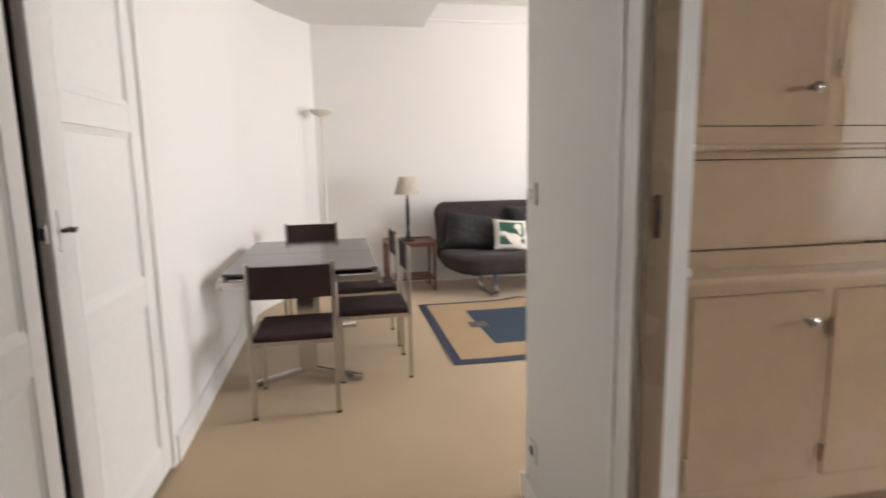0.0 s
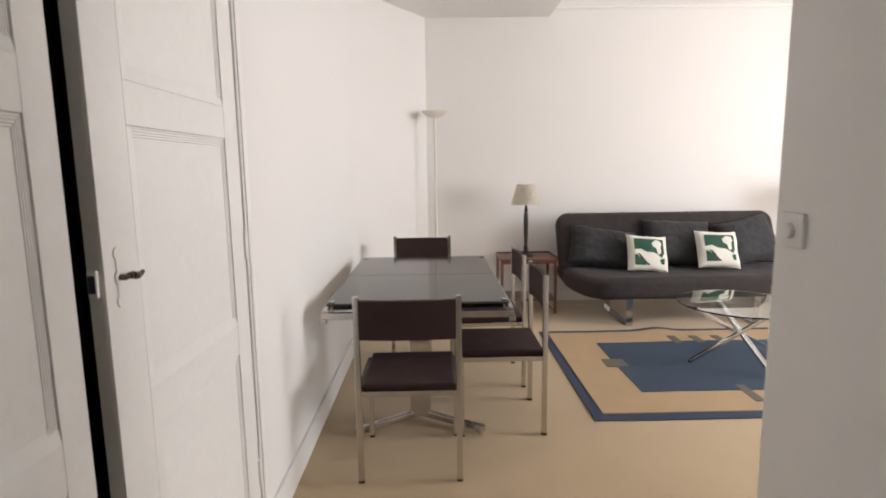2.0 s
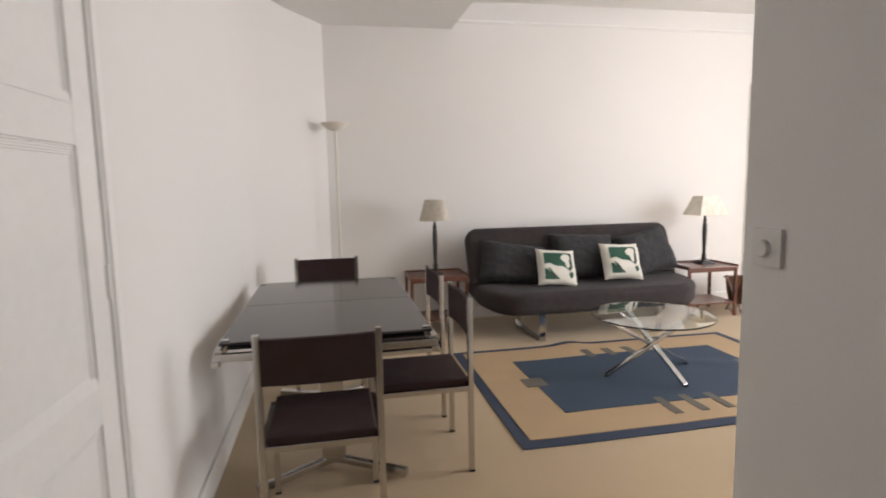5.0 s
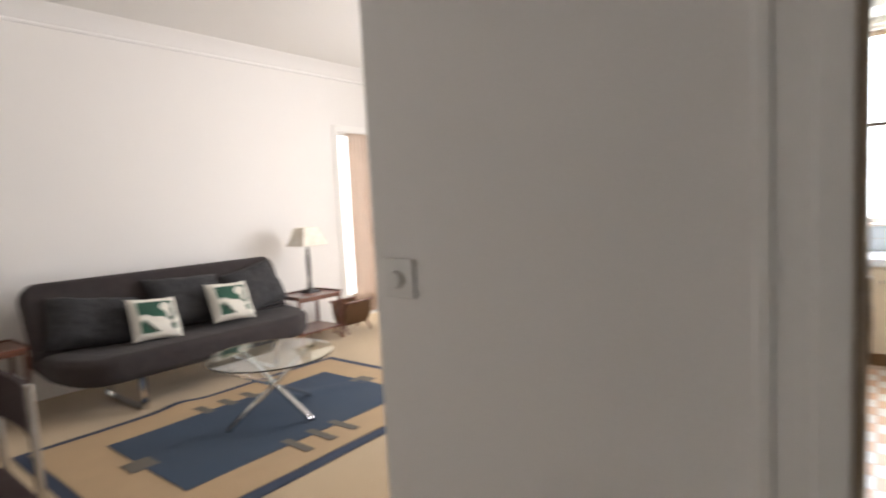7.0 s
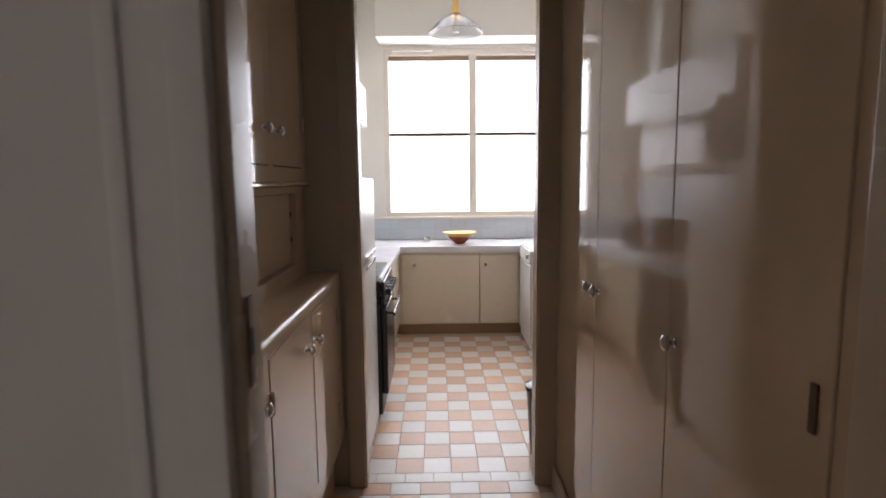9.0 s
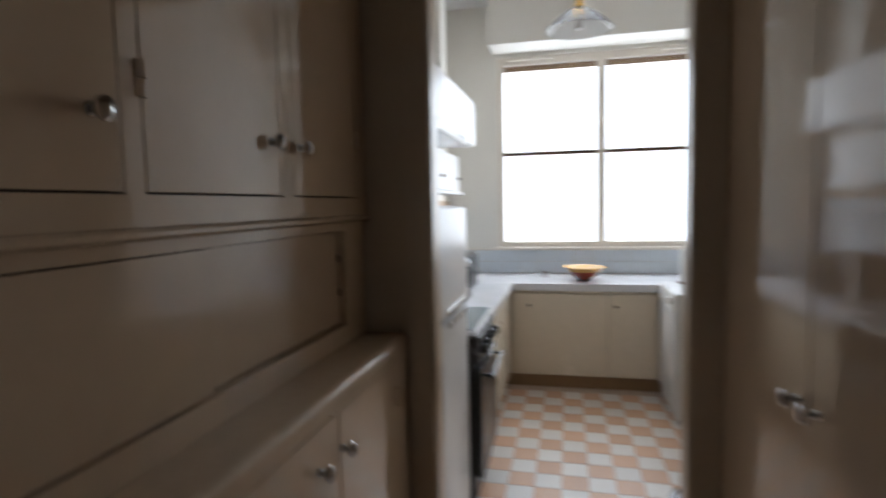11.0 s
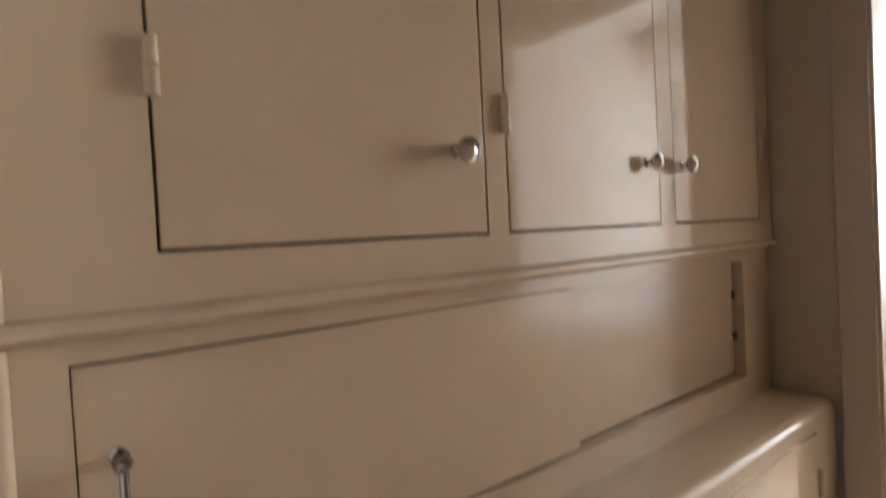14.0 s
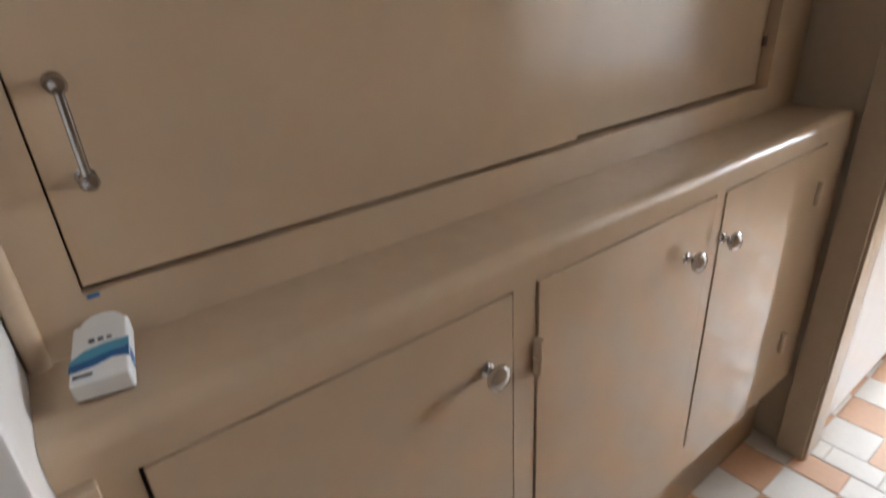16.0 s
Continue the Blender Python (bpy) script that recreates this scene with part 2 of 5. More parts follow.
def prism(bm, outline, z0, z1, bevel=0.0):
    """An upright prism over a plan outline."""
    low = [bm.verts.new((x, y, z0)) for x, y in outline]
    high = [bm.verts.new((x, y, z1)) for x, y in outline]
    n = len(outline)
    faces = [bm.faces.new(list(reversed(low))), bm.faces.new(high)]
    faces += [bm.faces.new((low[k], low[(k + 1) % n], high[(k + 1) % n], high[k])) for k in range(n)]
    bmesh.ops.recalc_face_normals(bm, faces=faces)
    if bevel:
        edges = [e for e in bm.edges if abs(e.verts[0].co.z - e.verts[1].co.z) < 1e-6]
        bmesh.ops.bevel(bm, geom=edges, offset=bevel, segments=4, profile=0.5, affect="EDGES")


def mesh_of(name, bm, mat, smooth=True):
    me = bpy.data.meshes.new(name)
    soft = []
    if smooth:
        # rounded edges shade softly while large faces stay true planes
        bm.normal_update()
        areas = {f: f.calc_area() for f in bm.faces}
        for f in bm.faces:
            for c in f.loops:
                n = Vector((0, 0, 0))
                for g in c.vert.link_faces:
                    if g.normal.dot(f.normal) > 0.78:
                        n += g.normal * areas[g]
                soft.append(n.normalized() if n.length > 1e-12 else f.normal.copy())
    bm.to_mesh(me)
    bm.free()
    for one in (mat if isinstance(mat, (list, tuple)) else [mat]):
        me.materials.append(one)
    if smooth:
        me.shade_smooth()
        me.normals_split_custom_set(soft)
    return me


def part(name, bm, mat, parent, label="", smooth=True):
    """One mesh object under a thing or a part; its points are given in the world, or in the thing's own frame where it stands at the origin."""
    ob = new(name, mesh_of(name, bm, mat, smooth))
    ob.parent = parent
    at = Vector((0, 0, 0)) if parent.parent else parent.location
    ob.matrix_parent_inverse = Matrix.Translation(-at)
    if label:
        ob["label"] = label
    return ob


def thing(name, at, label, category, group="", kind=""):
    ob = new(name)
    ob.empty_display_size = 0.1
    ob.location = at
    return tagged(ob, label, category, group, kind)


def structure(name, bm, mat, label, category):
    return tagged(new(name, mesh_of(name, bm, mat)), label, category, "", "structure")


def pierced(xs, zs, holes, y0, y1):
    """One board between y0 and y1 over a grid of xs and zs, with some cells left open."""
    bm = bmesh.new()
    grid = {(i, j, k): bm.verts.new((x, y, z)) for i, x in enumerate(xs) for j, z in enumerate(zs) for k, y in enumerate((y0, y1))}
    solid = {(i, j) for i in range(len(xs) - 1) for j in range(len(zs) - 1)} - set(holes)
    for i, j in solid:
        for k in (0, 1):
            bm.faces.new([grid[i + a, j + b, k] for a, b in ((0, 0), (1, 0), (1, 1), (0, 1))])
        for (di, dj), (a, b) in (((-1, 0), ((0, 0), (0, 1))), ((1, 0), ((1, 0), (1, 1))), ((0, -1), ((0, 0), (1, 0))), ((0, 1), ((0, 1), (1, 1)))):
            if (i + di, j + dj) not in solid:
                p, q = (i + a[0], j + a[1]), (i + b[0], j + b[1])
                bm.faces.new((grid[*p, 0], grid[*q, 0], grid[*q, 1], grid[*p, 1]))
    bmesh.ops.recalc_face_normals(bm, faces=bm.faces)
    return bm


def boxes(*some, bevel=0.0):
    bm = bmesh.new()
    for lo, hi in some:
        bx(bm, lo, hi, bevel)
    return bm


# ---- floors ----
structure("floor_living", boxes(((-0.95, -1.6, -0.12), (0.70, 1.92, 0)), ((-0.95, 1.92, -0.12), (5.75, 6.3, 0))), CARPET, "beige cut-pile fitted carpet across hall and sitting room", "carpet")
floor_kitchen = structure("floor_kitchen", boxes(((0.70, -0.6, -0.12), (5.6, 1.92, -0.004))), GROUT, "peach and white checkered tiled floor", "floor")

# ---- walls of hall and sitting room ----
structure("wall_west", boxes(((-0.97, 2.49, 0), (-0.812, 4.95, 3.1)), ((-0.97, -1.6, 0), (-0.812, 0.72, 3.1)), ((-0.97, 0.72, 2.28), (-0.812, 2.49, 3.1))), WHITE_WALL, "white painted plaster wall", "wall")
bm = bmesh.new()
bend = []
for k in range(13):
    u = k / 12
    bend.append(((1 - u) ** 2 * -0.812 + 2 * u * (1 - u) * -0.812 + u * u * -0.475, (1 - u) ** 2 * 4.95 + 2 * u * (1 - u) * 5.40 + u * u * 5.91))
prism(bm, bend + [(-0.250, 6.25), (-0.30, 6.42), (-0.97, 6.42), (-0.97, 4.95)], 0, 3.1)
structure("wall_chamfer", bm, WHITE_WALL, "white plaster wall curving across the corner", "wall")
structure("wall_north", boxes(((-0.30, 6.25, 0), (4.33, 6.45, 3.1)), ((5.36, 6.25, 0), (5.8, 6.45, 3.1)), ((4.33, 6.25, 2.29), (5.36, 6.45, 3.1))), WHITE_WALL, "white painted plaster wall behind the sofa", "wall")
structure("wall_east", boxes(((5.62, 1.948, 0), (5.8, 2.10, 3.1)), ((5.62, 4.05, 0), (5.8, 6.25, 3.1)), ((5.62, 2.10, 0), (5.8, 4.05, 0.55)), ((5.62, 2.10, 2.85), (5.8, 4.05, 3.1))), WHITE_WALL, "white plaster wall with a wide window", "wall")
structure("wall_partition", boxes(((0.862, 1.872, 0), (5.62, 1.948, 3.1))), WHITE_WALL, "white wall between sitting room and kitchen", "wall")
structure("wall_hall", boxes(((0.656, 1.145, 0), (0.722, 1.948, 3.1))), WHITE_WALL, "white painted hall wall beside the doorway", "wall")
structure("wall_hall_return", boxes(((0.7225, 1.30, 0), (0.862, 1.948, 3.1))), WHITE_WALL, "white wall end behind the built-in buffet", "wall")
structure("wall_hall_rear", boxes(((0.656, -1.6, 0), (0.722, 0.42, 3.1))), WHITE_WALL, "white painted hall wall behind the open door", "wall")
structure("wall_hall_lintel", boxes(((0.656, 0.4205, 2.10), (0.722, 1.1445, 3.1))), WHITE_WALL, "white wall over the passage doorway", "wall")
structure("wall_south", boxes(((-0.97, -1.75, 0), (0.862, -1.6, 3.1))), WHITE_WALL, "plain white wall closing the hall", "wall")
structure("ceiling_hall", boxes(((-0.97, -1.6, 2.83), (0.97, 6.3, 3.12)), bevel=0.006), CEILING, "lowered white ceiling with a straight edge", "ceiling")
structure("ceiling_living", boxes(((0.97, 1.92, 3.045), (5.8, 6.3, 3.15))), CEILING, "white plaster ceiling", "ceiling")
bm = bmesh.new()
for x0, x1 in ((0.97, 5.62),):
    prof = [(6.25, 2.89), (6.238, 2.892), (6.232, 2.905), (6.236, 2.918), (6.20, 2.96), (6.15, 3.01), (6.11, 3.030), (6.10, 3.046), (6.25, 3.046)]
    ends = [[bm.verts.new((x, y, z)) for y, z in prof] for x in (x0, x1)]
    n = len(prof)
    for k in range(n):
        bm.faces.new((ends[0][k], ends[0][(k + 1) % n], ends[1][(k + 1) % n], ends[1][k]))
    bmesh.ops.recalc_face_normals(bm, faces=bm.faces)
structure("trim_cornice", bm, CEILING, "moulded white plaster cornice", "cornice")
structure("baseboard_west", boxes(((-0.812, 2.5305, 0), (-0.797, 5.0, 0.13)), bevel=0.004), WHITE_GLOSS, "white painted skirting board", "skirting")
structure("baseboard_north", boxes(((-0.22, 6.233, 0), (4.26, 6.25, 0.10)), bevel=0.004), WHITE_GLOSS, "white painted skirting board", "skirting")
structure("baseboard_hall", boxes(((0.640, 1.249, 0), (0.656, 1.964, 0.10)), ((0.656, 1.948, 0), (5.6, 1.964, 0.10)), bevel=0.004), WHITE_GLOSS, "white painted skirting board", "skirting")

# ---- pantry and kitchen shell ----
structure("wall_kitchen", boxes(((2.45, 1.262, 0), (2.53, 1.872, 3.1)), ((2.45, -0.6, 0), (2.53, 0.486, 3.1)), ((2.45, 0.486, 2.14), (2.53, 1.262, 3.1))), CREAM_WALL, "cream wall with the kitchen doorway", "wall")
structure("wall_kitchen_south", boxes(((0.722, -0.62, 0), (5.6, -0.5, 3.1))), KITCHEN_WALL, "cream kitchen wall", "wall")
structure("wall_kitchen_north", boxes(((2.53, 1.862, 0), (5.52, 1.872, 3.1))), KITCHEN_WALL, "cream kitchen wall beside the cooker", "wall")
structure("wall_window", boxes(((5.52, -0.62, 0), (5.74, 1.872, 1.02)), ((5.52, 1.42, 1.02), (5.74, 1.872, 3.1)), ((5.52, -0.62, 1.02), (5.74, -0.30, 3.1)), ((5.52, -0.30, 2.62), (5.74, 1.42, 3.1))), KITCHEN_WALL, "cream kitchen wall round the window", "wall")
structure("trim_beam", boxes(((5.20, -0.5, 2.645), (5.52, 1.455, 3.06)), bevel=0.01), KITCHEN_WALL, "boxed cream beam above the window", "beam")
structure("ceiling_kitchen", boxes(((2.53, -0.6, 3.05), (5.6, 1.872, 3.15))), CEILING, "white kitchen ceiling", "ceiling")
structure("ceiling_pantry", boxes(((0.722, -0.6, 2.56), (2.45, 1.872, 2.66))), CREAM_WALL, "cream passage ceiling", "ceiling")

# ---- hall: closet doors, casings, switch ----
def panel_leaf(name, at, width, height, panels, label, category, near, far, thick=0.036):
    """A painted door leaf in the plane x = 0, spreading along +y from its hinge-free edge, with its face towards +x."""
    leaf = thing(name, at, label, category)
    x, y, z = at
    d = 0.007
    bm = bmesh.new()
    bx(bm, (x - thick, y, z), (x - d, y + width, z + height), 0.002)
    part("leaf_core", bm, WHITE_GLOSS, leaf)
    edges = [z] + [v for lo, hi in panels for v in (lo, hi)] + [z + height]
    bm = bmesh.new()
    bx(bm, (x - d - 0.001, y, z), (x, y + near, z + height), 0.0025)
    part("stile", bm, WHITE_GLOSS, leaf)
    bm = bmesh.new()
    bx(bm, (x - d - 0.001, y + width - far, z), (x, y + width, z + height), 0.0025)
    part("stile", bm, WHITE_GLOSS, leaf)
    for lo, hi in zip(edges[::2], edges[1::2]):
        bm = bmesh.new()
        bx(bm, (x - d - 0.001, y + near, lo), (x - 0.0002, y + width - far, hi), 0.0025)
        part("rail", bm, WHITE_GLOSS, leaf)
    for lo, hi in panels:
        bm = bmesh.new()
        y0, y1 = y + near, y + width - far
        for k in range(4):
            o = 0.0035 + 0.0062 * k
            for a, b in (((y0 + 0.024, hi - o), (y1 - o, hi - o)), ((y1 - o, lo + 0.024), (y1 - o, hi - o))):
                rod(bm, (x - d, a[0], a[1]), (x - d, b[0], b[1]), 0.0026, 6)
        part("panel_moulding", bm, WHITE_GLOSS, leaf, "reeded moulding round a sunk panel")
        bm = bmesh.new()
        for ends in ([[(x - 0.0004, y0, z0), (x - d, y0, z0), (x - d, y0 + 0.034, z0)] for z0 in (lo, hi)], [[(x - 0.0004, q, lo), (x - d, q, lo), (x - d, q, lo + 0.034)] for q in (y0, y1)]):
            rings = [[bm.verts.new(p) for p in one] for one in ends]
            for k in range(3):
                bm.faces.new((rings[0][k], rings[0][(k + 1) % 3], rings[1][(k + 1) % 3], rings[1][k]))
        bmesh.ops.recalc_face_normals(bm, faces=bm.faces)
        part("panel_cove", bm, WHITE_GLOSS, leaf, smooth=False)
    return leaf


# double closet doors in the hall, standing slightly ajar
right_leaf = panel_leaf("closet_door", (-0.836, 1.715, 0.02), 0.757, 2.22, [(0.14, 0.780), (0.880, 1.473), (1.569, 2.12)], "white panelled closet door with reeded mouldings, ajar", "closet door", 0.125, 0.104)
right_leaf.rotation_euler = (0, 0, radians(-1.5))
bm = bmesh.new()
bx(bm, (-0.836, 1.752, 1.106), (-0.8325, 1.770, 1.206), 0.0015)
for dz in (-0.050, 0.050):
    rod(bm, (-0.836, 1.761, 1.156 + dz), (-0.833, 1.761, 1.156 + dz), 0.014, 14)
rod(bm, (-0.836, 1.761, 1.156), (-0.832, 1.761, 1.156), 0.016, 16)
part("handle_plate", bm, WHITE_GLOSS, right_leaf, "white painted ornate key plate")
bm = bmesh.new()
rod(bm, (-0.834, 1.761, 1.156), (-0.817, 1.761, 1.156), 0.006, 12)
for k in range(6):
    u = k / 5
    rod(bm, (-0.818 + 0.003 * math.sin(u * 3), 1.757 + 0.052 * u, 1.156 + 0.003 * math.sin(6 * u)), (-0.818, 1.757 + 0.052 * u + 0.013, 1.156 + 0.003 * math.sin(6 * u + 1)), 0.0045 + 0.0040 * math.sin(math.pi * min(1, u * 1.05)), 10)
part("lever", bm, BRONZE, right_leaf, "dark bronze twisted lever handle")
for z in (0.31, 1.127, 1.95):
    bm = bmesh.new()
    rod(bm, (-0.834, 2.468, z - 0.045), (-0.834, 2.468, z + 0.045), 0.007, 12)
    part("hinge", bm, WHITE_GLOSS, right_leaf)
bm = bmesh.new()
bx(bm, (-0.866, 1.704, 1.124), (-0.846, 1.7148, 1.180), 0.003)
part("latch_case", bm, WHITE_GLOSS, right_leaf, "white painted latch case")
# thin dark slab on the uncut case paints the shade of its hole
part("latch_hole_shade", boxes(((-0.863, 1.7025, 1.134), (-0.849, 1.7042, 1.170))), INK_AND_HOLE, right_leaf)
panel_leaf("closet_door", (-0.856, 0.80, 0.02), 0.853, 2.22, [(0.14, 0.785), (0.887, 1.471), (1.566, 2.12)], "white panelled closet door with reeded mouldings, shut", "closet door", 0.14, 0.080)
# closet interior, with the darkness of an unlit space put into its colour
structure("closet_lining", boxes(((-1.50, 0.70, 0), (-1.46, 2.62, 2.3)), ((-1.46, 0.66, 0), (-0.97, 0.70, 2.3)), ((-1.46, 2.60, 0), (-0.97, 2.64, 2.3)), ((-1.46, 0.70, 2.28), (-0.97, 2.60, 2.32)), ((-1.46, 0.70, -0.02), (-0.95, 2.60, 0.012))), INNER_SHADE, "inside of the hall closet, its shade painted near-black", "closet")


def casing(name, runs, mat, label):
    """A moulded door casing out of boxes, each with a bead along it."""
    bm = bmesh.new()
    for lo, hi in runs:
        bx(bm, lo, hi, 0.004)
    return structure(name, bm, mat, label, "door casing")


casing("trim_closet", [((-0.85, 2.4745, 0), (-0.810, 2.4905, 2.28)), ((-0.8125, 2.4905, 0), (-0.806, 2.530, 2.32)), ((-0.8125, 0.63, 2.28), (-0.803, 2.4905, 2.32)), ((-0.812, 0.63, 0), (-0.799, 0.72, 2.28)), ((-0.96, 0.72, 0), (-0.85, 0.785, 2.28))], WHITE_GLOSS, "white moulded closet door casing")
casing("trim_hall_door", [((0.638, 1.145, 0), (0.657, 1.184, 2.16)), ((0.643, 1.182, 0), (0.657, 1.228, 2.19)), ((0.637, 1.226, 0), (0.657, 1.248, 2.21)), ((0.638, 0.372, 2.10), (0.6565, 1.145, 2.16)), ((0.638, 0.325, 0), (0.657, 0.42, 2.21)), ((0.632, 0.325, 2.16), (0.6563, 1.248, 2.212))], WHITE_GLOSS, "white moulded casing of the passage door")
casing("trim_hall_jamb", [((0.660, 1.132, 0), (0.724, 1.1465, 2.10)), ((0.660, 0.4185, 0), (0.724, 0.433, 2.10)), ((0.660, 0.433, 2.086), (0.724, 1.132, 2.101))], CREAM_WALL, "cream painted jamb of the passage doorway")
casing("trim_pantry_side", [((0.7215, 1.147, 0), (0.738, 1.215, 2.2)), ((0.8615, 1.2985, 0), (0.878, 1.4795, 2.555)), ((0.7215, 1.287, 0), (0.878, 1.2998, 2.555))], WHITE_GLOSS, "white casing inside the passage")
strike = thing("strike_plate", (0.684, 1.132, 1.2), "dark metal strike plate set in the door jamb", "strike plate")
part("plate", boxes(((0.676, 1.1295, 1.15), (0.692, 1.1325, 1.25)), bevel=0.001), BRONZE, strike)
# dark slab on the plate, painted shade in place of a bolt hole
part("bolt_hole_shade", boxes(((0.680, 1.1285, 1.185), (0.688, 1.1300, 1.215))), INK_AND_HOLE, strike)

# the passage door, swung right back against the hall wall
open_leaf = panel_leaf("passage_door", (0, 0, 0), 0.70, 2.06, [(0.14, 0.72), (0.82, 1.48), (1.58, 1.95)], "white panelled passage door with a lever handle, open", "door", 0.12, 0.12)
for z in (1.02,):
    bm = bmesh.new()
    rod(bm, (0, 0.055, z), (0.045, 0.055, z), 0.010, 14)
    bar(bm, (0.045, 0.045, z), (0.045, 0.165, z), 0.012, 0.024, 0.004)
    part("lever", bm, STEEL, open_leaf, "satin metal lever handle")
open_leaf.matrix_basis = pose(0.595, 0.385, 0.02, 0, 0, 176) @ Matrix.Translation((0, 0.0, 0))

# rotary switch and socket beside the sitting room
switch = thing("wall_switch", (0.656, 1.876, 1.220), "white square wall switch with a round dimmer knob", "switch")
part("plate", boxes(((0.6460, 1.837, 1.180), (0.6565, 1.915, 1.260)), bevel=0.003), PLASTIC, switch)
bm = bmesh.new()
lathe(bm, [(0.0, 0.011), (0.015, 0.011), (0.0175, 0.009), (0.0185, 0.0)], (0.6460, 1.880, 1.218), 28, "x")
part("dimmer_knob", bm, PLASTIC, switch, "round white dimmer knob")
socket = thing("wall_socket", (0.656, 1.855, 0.245), "white wall socket above the skirting", "socket")
part("plate", boxes(((0.646, 1.815, 0.205), (0.6565, 1.895, 0.285)), bevel=0.003), PLASTIC, socket)
# dark disc on the solid plate paints the shade of the socket's hollow
bm = bmesh.new()
lathe(bm, [(0.0, -0.004), (0.018, -0.004), (0.021, 0.001)], (0.646, 1.855, 0.245), 20, "x")
part("recess_shade", bm, INK_AND_HOLE, socket)


# ---- sitting room: dining table and chairs ----
table = thing("dining_table", (-0.27, 3.94, 0), "smoked-glass extending dining table on a chrome pedestal frame", "table")
for y0, y1 in ((3.222, 3.942), (3.946, 4.645)):
    part("glass_top", boxes(((-0.708, y0, 0.723), (0.178, y1, 0.735)), bevel=0.002), SMOKED, table, "dark smoked glass leaf")
for x0, x1 in ((-0.724, -0.690), (0.160, 0.196)):
    part("side_rail", boxes(((x0, 3.20, 0.672), (x1, 4.665, 0.712)), bevel=0.003), STEEL, table, "satin chrome side rail")
for y0, y1 in ((3.178, 3.206), (4.652, 4.680)):
    part("end_rail", boxes(((-0.724, y0, 0.668), (0.196, y1, 0.700)), bevel=0.003), STEEL, table)
part("inner_leaf", boxes(((-0.68, 3.24, 0.700), (0.150, 4.63, 0.714)), bevel=0.002), BLACK, table, "dark sliding under-leaf")
for x in (-0.690, 0.160):
    for y in (3.262, 4.60):
        part("glass_clip", boxes(((x - 0.018, y - 0.010, 0.712), (x + 0.018, y + 0.010, 0.741)), bevel=0.003), CHROME, table)
for x in (-0.715, 0.186):
    part("corner_block", boxes(((x - 0.016, 3.170, 0.650), (x + 0.016, 3.200, 0.672)), bevel=0.003), STEEL, table)
for yc, s in ((3.52, -1), (4.36, 1)):
    bm = bmesh.new()
    bx(bm, (-0.325, yc - 0.03, 0.03), (-0.215, yc + 0.03, 0.668), 0.006)
    part("column", bm, STEEL, table, "flat chrome pedestal column")
    for sx in (-1, 1):
        bm = bmesh.new()
        bar(bm, (-0.27 + sx * 0.02, yc, 0.040), (-0.27 + sx * 0.335, yc + s * 0.185, 0.026), 0.036, 0.034, 0.005)
        rod(bm, (-0.27 + sx * 0.318, yc + s * 0.175, 0.0), (-0.27 + sx * 0.318, yc + s * 0.175, 0.016), 0.014, 12)
        part("foot", bm, STEEL, table, "splayed chrome foot")
part("stretcher", boxes(((-0.30, 3.52, 0.620), (-0.24, 4.36, 0.664)), bevel=0.004), STEEL, table)


def dining_chair():
    """A square-tube chair; its back is at y = 0, its seat spreads along +y."""
    c = thing("dining_chair", (0, 0, 0), "chrome square-tube dining chair with dark brown fabric seat and back", "chair", "chairs round the table")
    w, s = 0.218, 0.0125
    for sx in (-1, 1):
        part("back_post", boxes(((sx * w - s, -s, 0.0), (sx * w + s, s, 0.842)), bevel=0.003), STEEL, c)
        part("front_leg", boxes(((sx * w - s, 0.425 - s, 0.0), (sx * w + s, 0.425 + s, 0.425)), bevel=0.003), STEEL, c)
        part("side_rail", boxes(((sx * w - s, s, 0.400), (sx * w + s, 0.425 - s, 0.425)), bevel=0.003), STEEL, c)
        for y in (0, 0.425):
            part("foot_cap", boxes(((sx * w - s - 0.001, y - s - 0.001, 0.0), (sx * w + s + 0.001, y + s + 0.001, 0.012)), bevel=0.002), BLACK, c)
    for y in (0, 0.425):
        part("cross_rail", boxes(((-w + s, y - s, 0.400), (w - s, y + s, 0.425)), bevel=0.003), STEEL, c)
    bm = bmesh.new()
    bx(bm, (-w + s + 0.001, 0.0, 0.415), (w - s - 0.001, 0.436, 0.452), 0.012, 3)
    part("seat", bm, BROWN_FABRIC, c, "dark brown upholstered seat")
    bm = bmesh.new()
    n = 10
    for k in range(n):
        u0, u1 = -w + s + (2 * w - 2 * s) * k / n, -w + s + (2 * w - 2 * s) * (k + 1) / n
        b0, b1 = 0.016 * (1 - (u0 / w) ** 2), 0.016 * (1 - (u1 / w) ** 2)
        vs = [bm.verts.new((x, y - b, z)) for z, drop in ((0.655, 1), (0.825, 1)) for x, b in ((u0, b0), (u1, b1)) for y in (-0.012, 0.012)]
        for q in ((0, 2, 6, 4), (1, 5, 7, 3), (4, 6, 7, 5), (0, 1, 3, 2)):
            bm.faces.new([vs[i] for i in q])
    bmesh.ops.remove_doubles(bm, verts=bm.verts, dist=0.0005)
    bmesh.ops.recalc_face_normals(bm, faces=bm.faces)
    part("backrest", bm, BROWN_FABRIC, c, "dark brown sling backrest")
    return c


chair = dining_chair()
chair.matrix_basis = pose(-0.300, 2.905, 0, 0, 0, 0)
for m in (pose(0.372, 3.535, 0, 0, 0, 90), pose(0.362, 4.17, 0, 0, 0, 91), pose(-0.285, 5.045, 0, 0, 0, 180)):
    copy_thing(chair, m)

# ---- sitting room: rug ----
rug = thing("rug", (1.87, 4.26, 0), "tan flat-woven rug with navy border and blue centre", "rug")


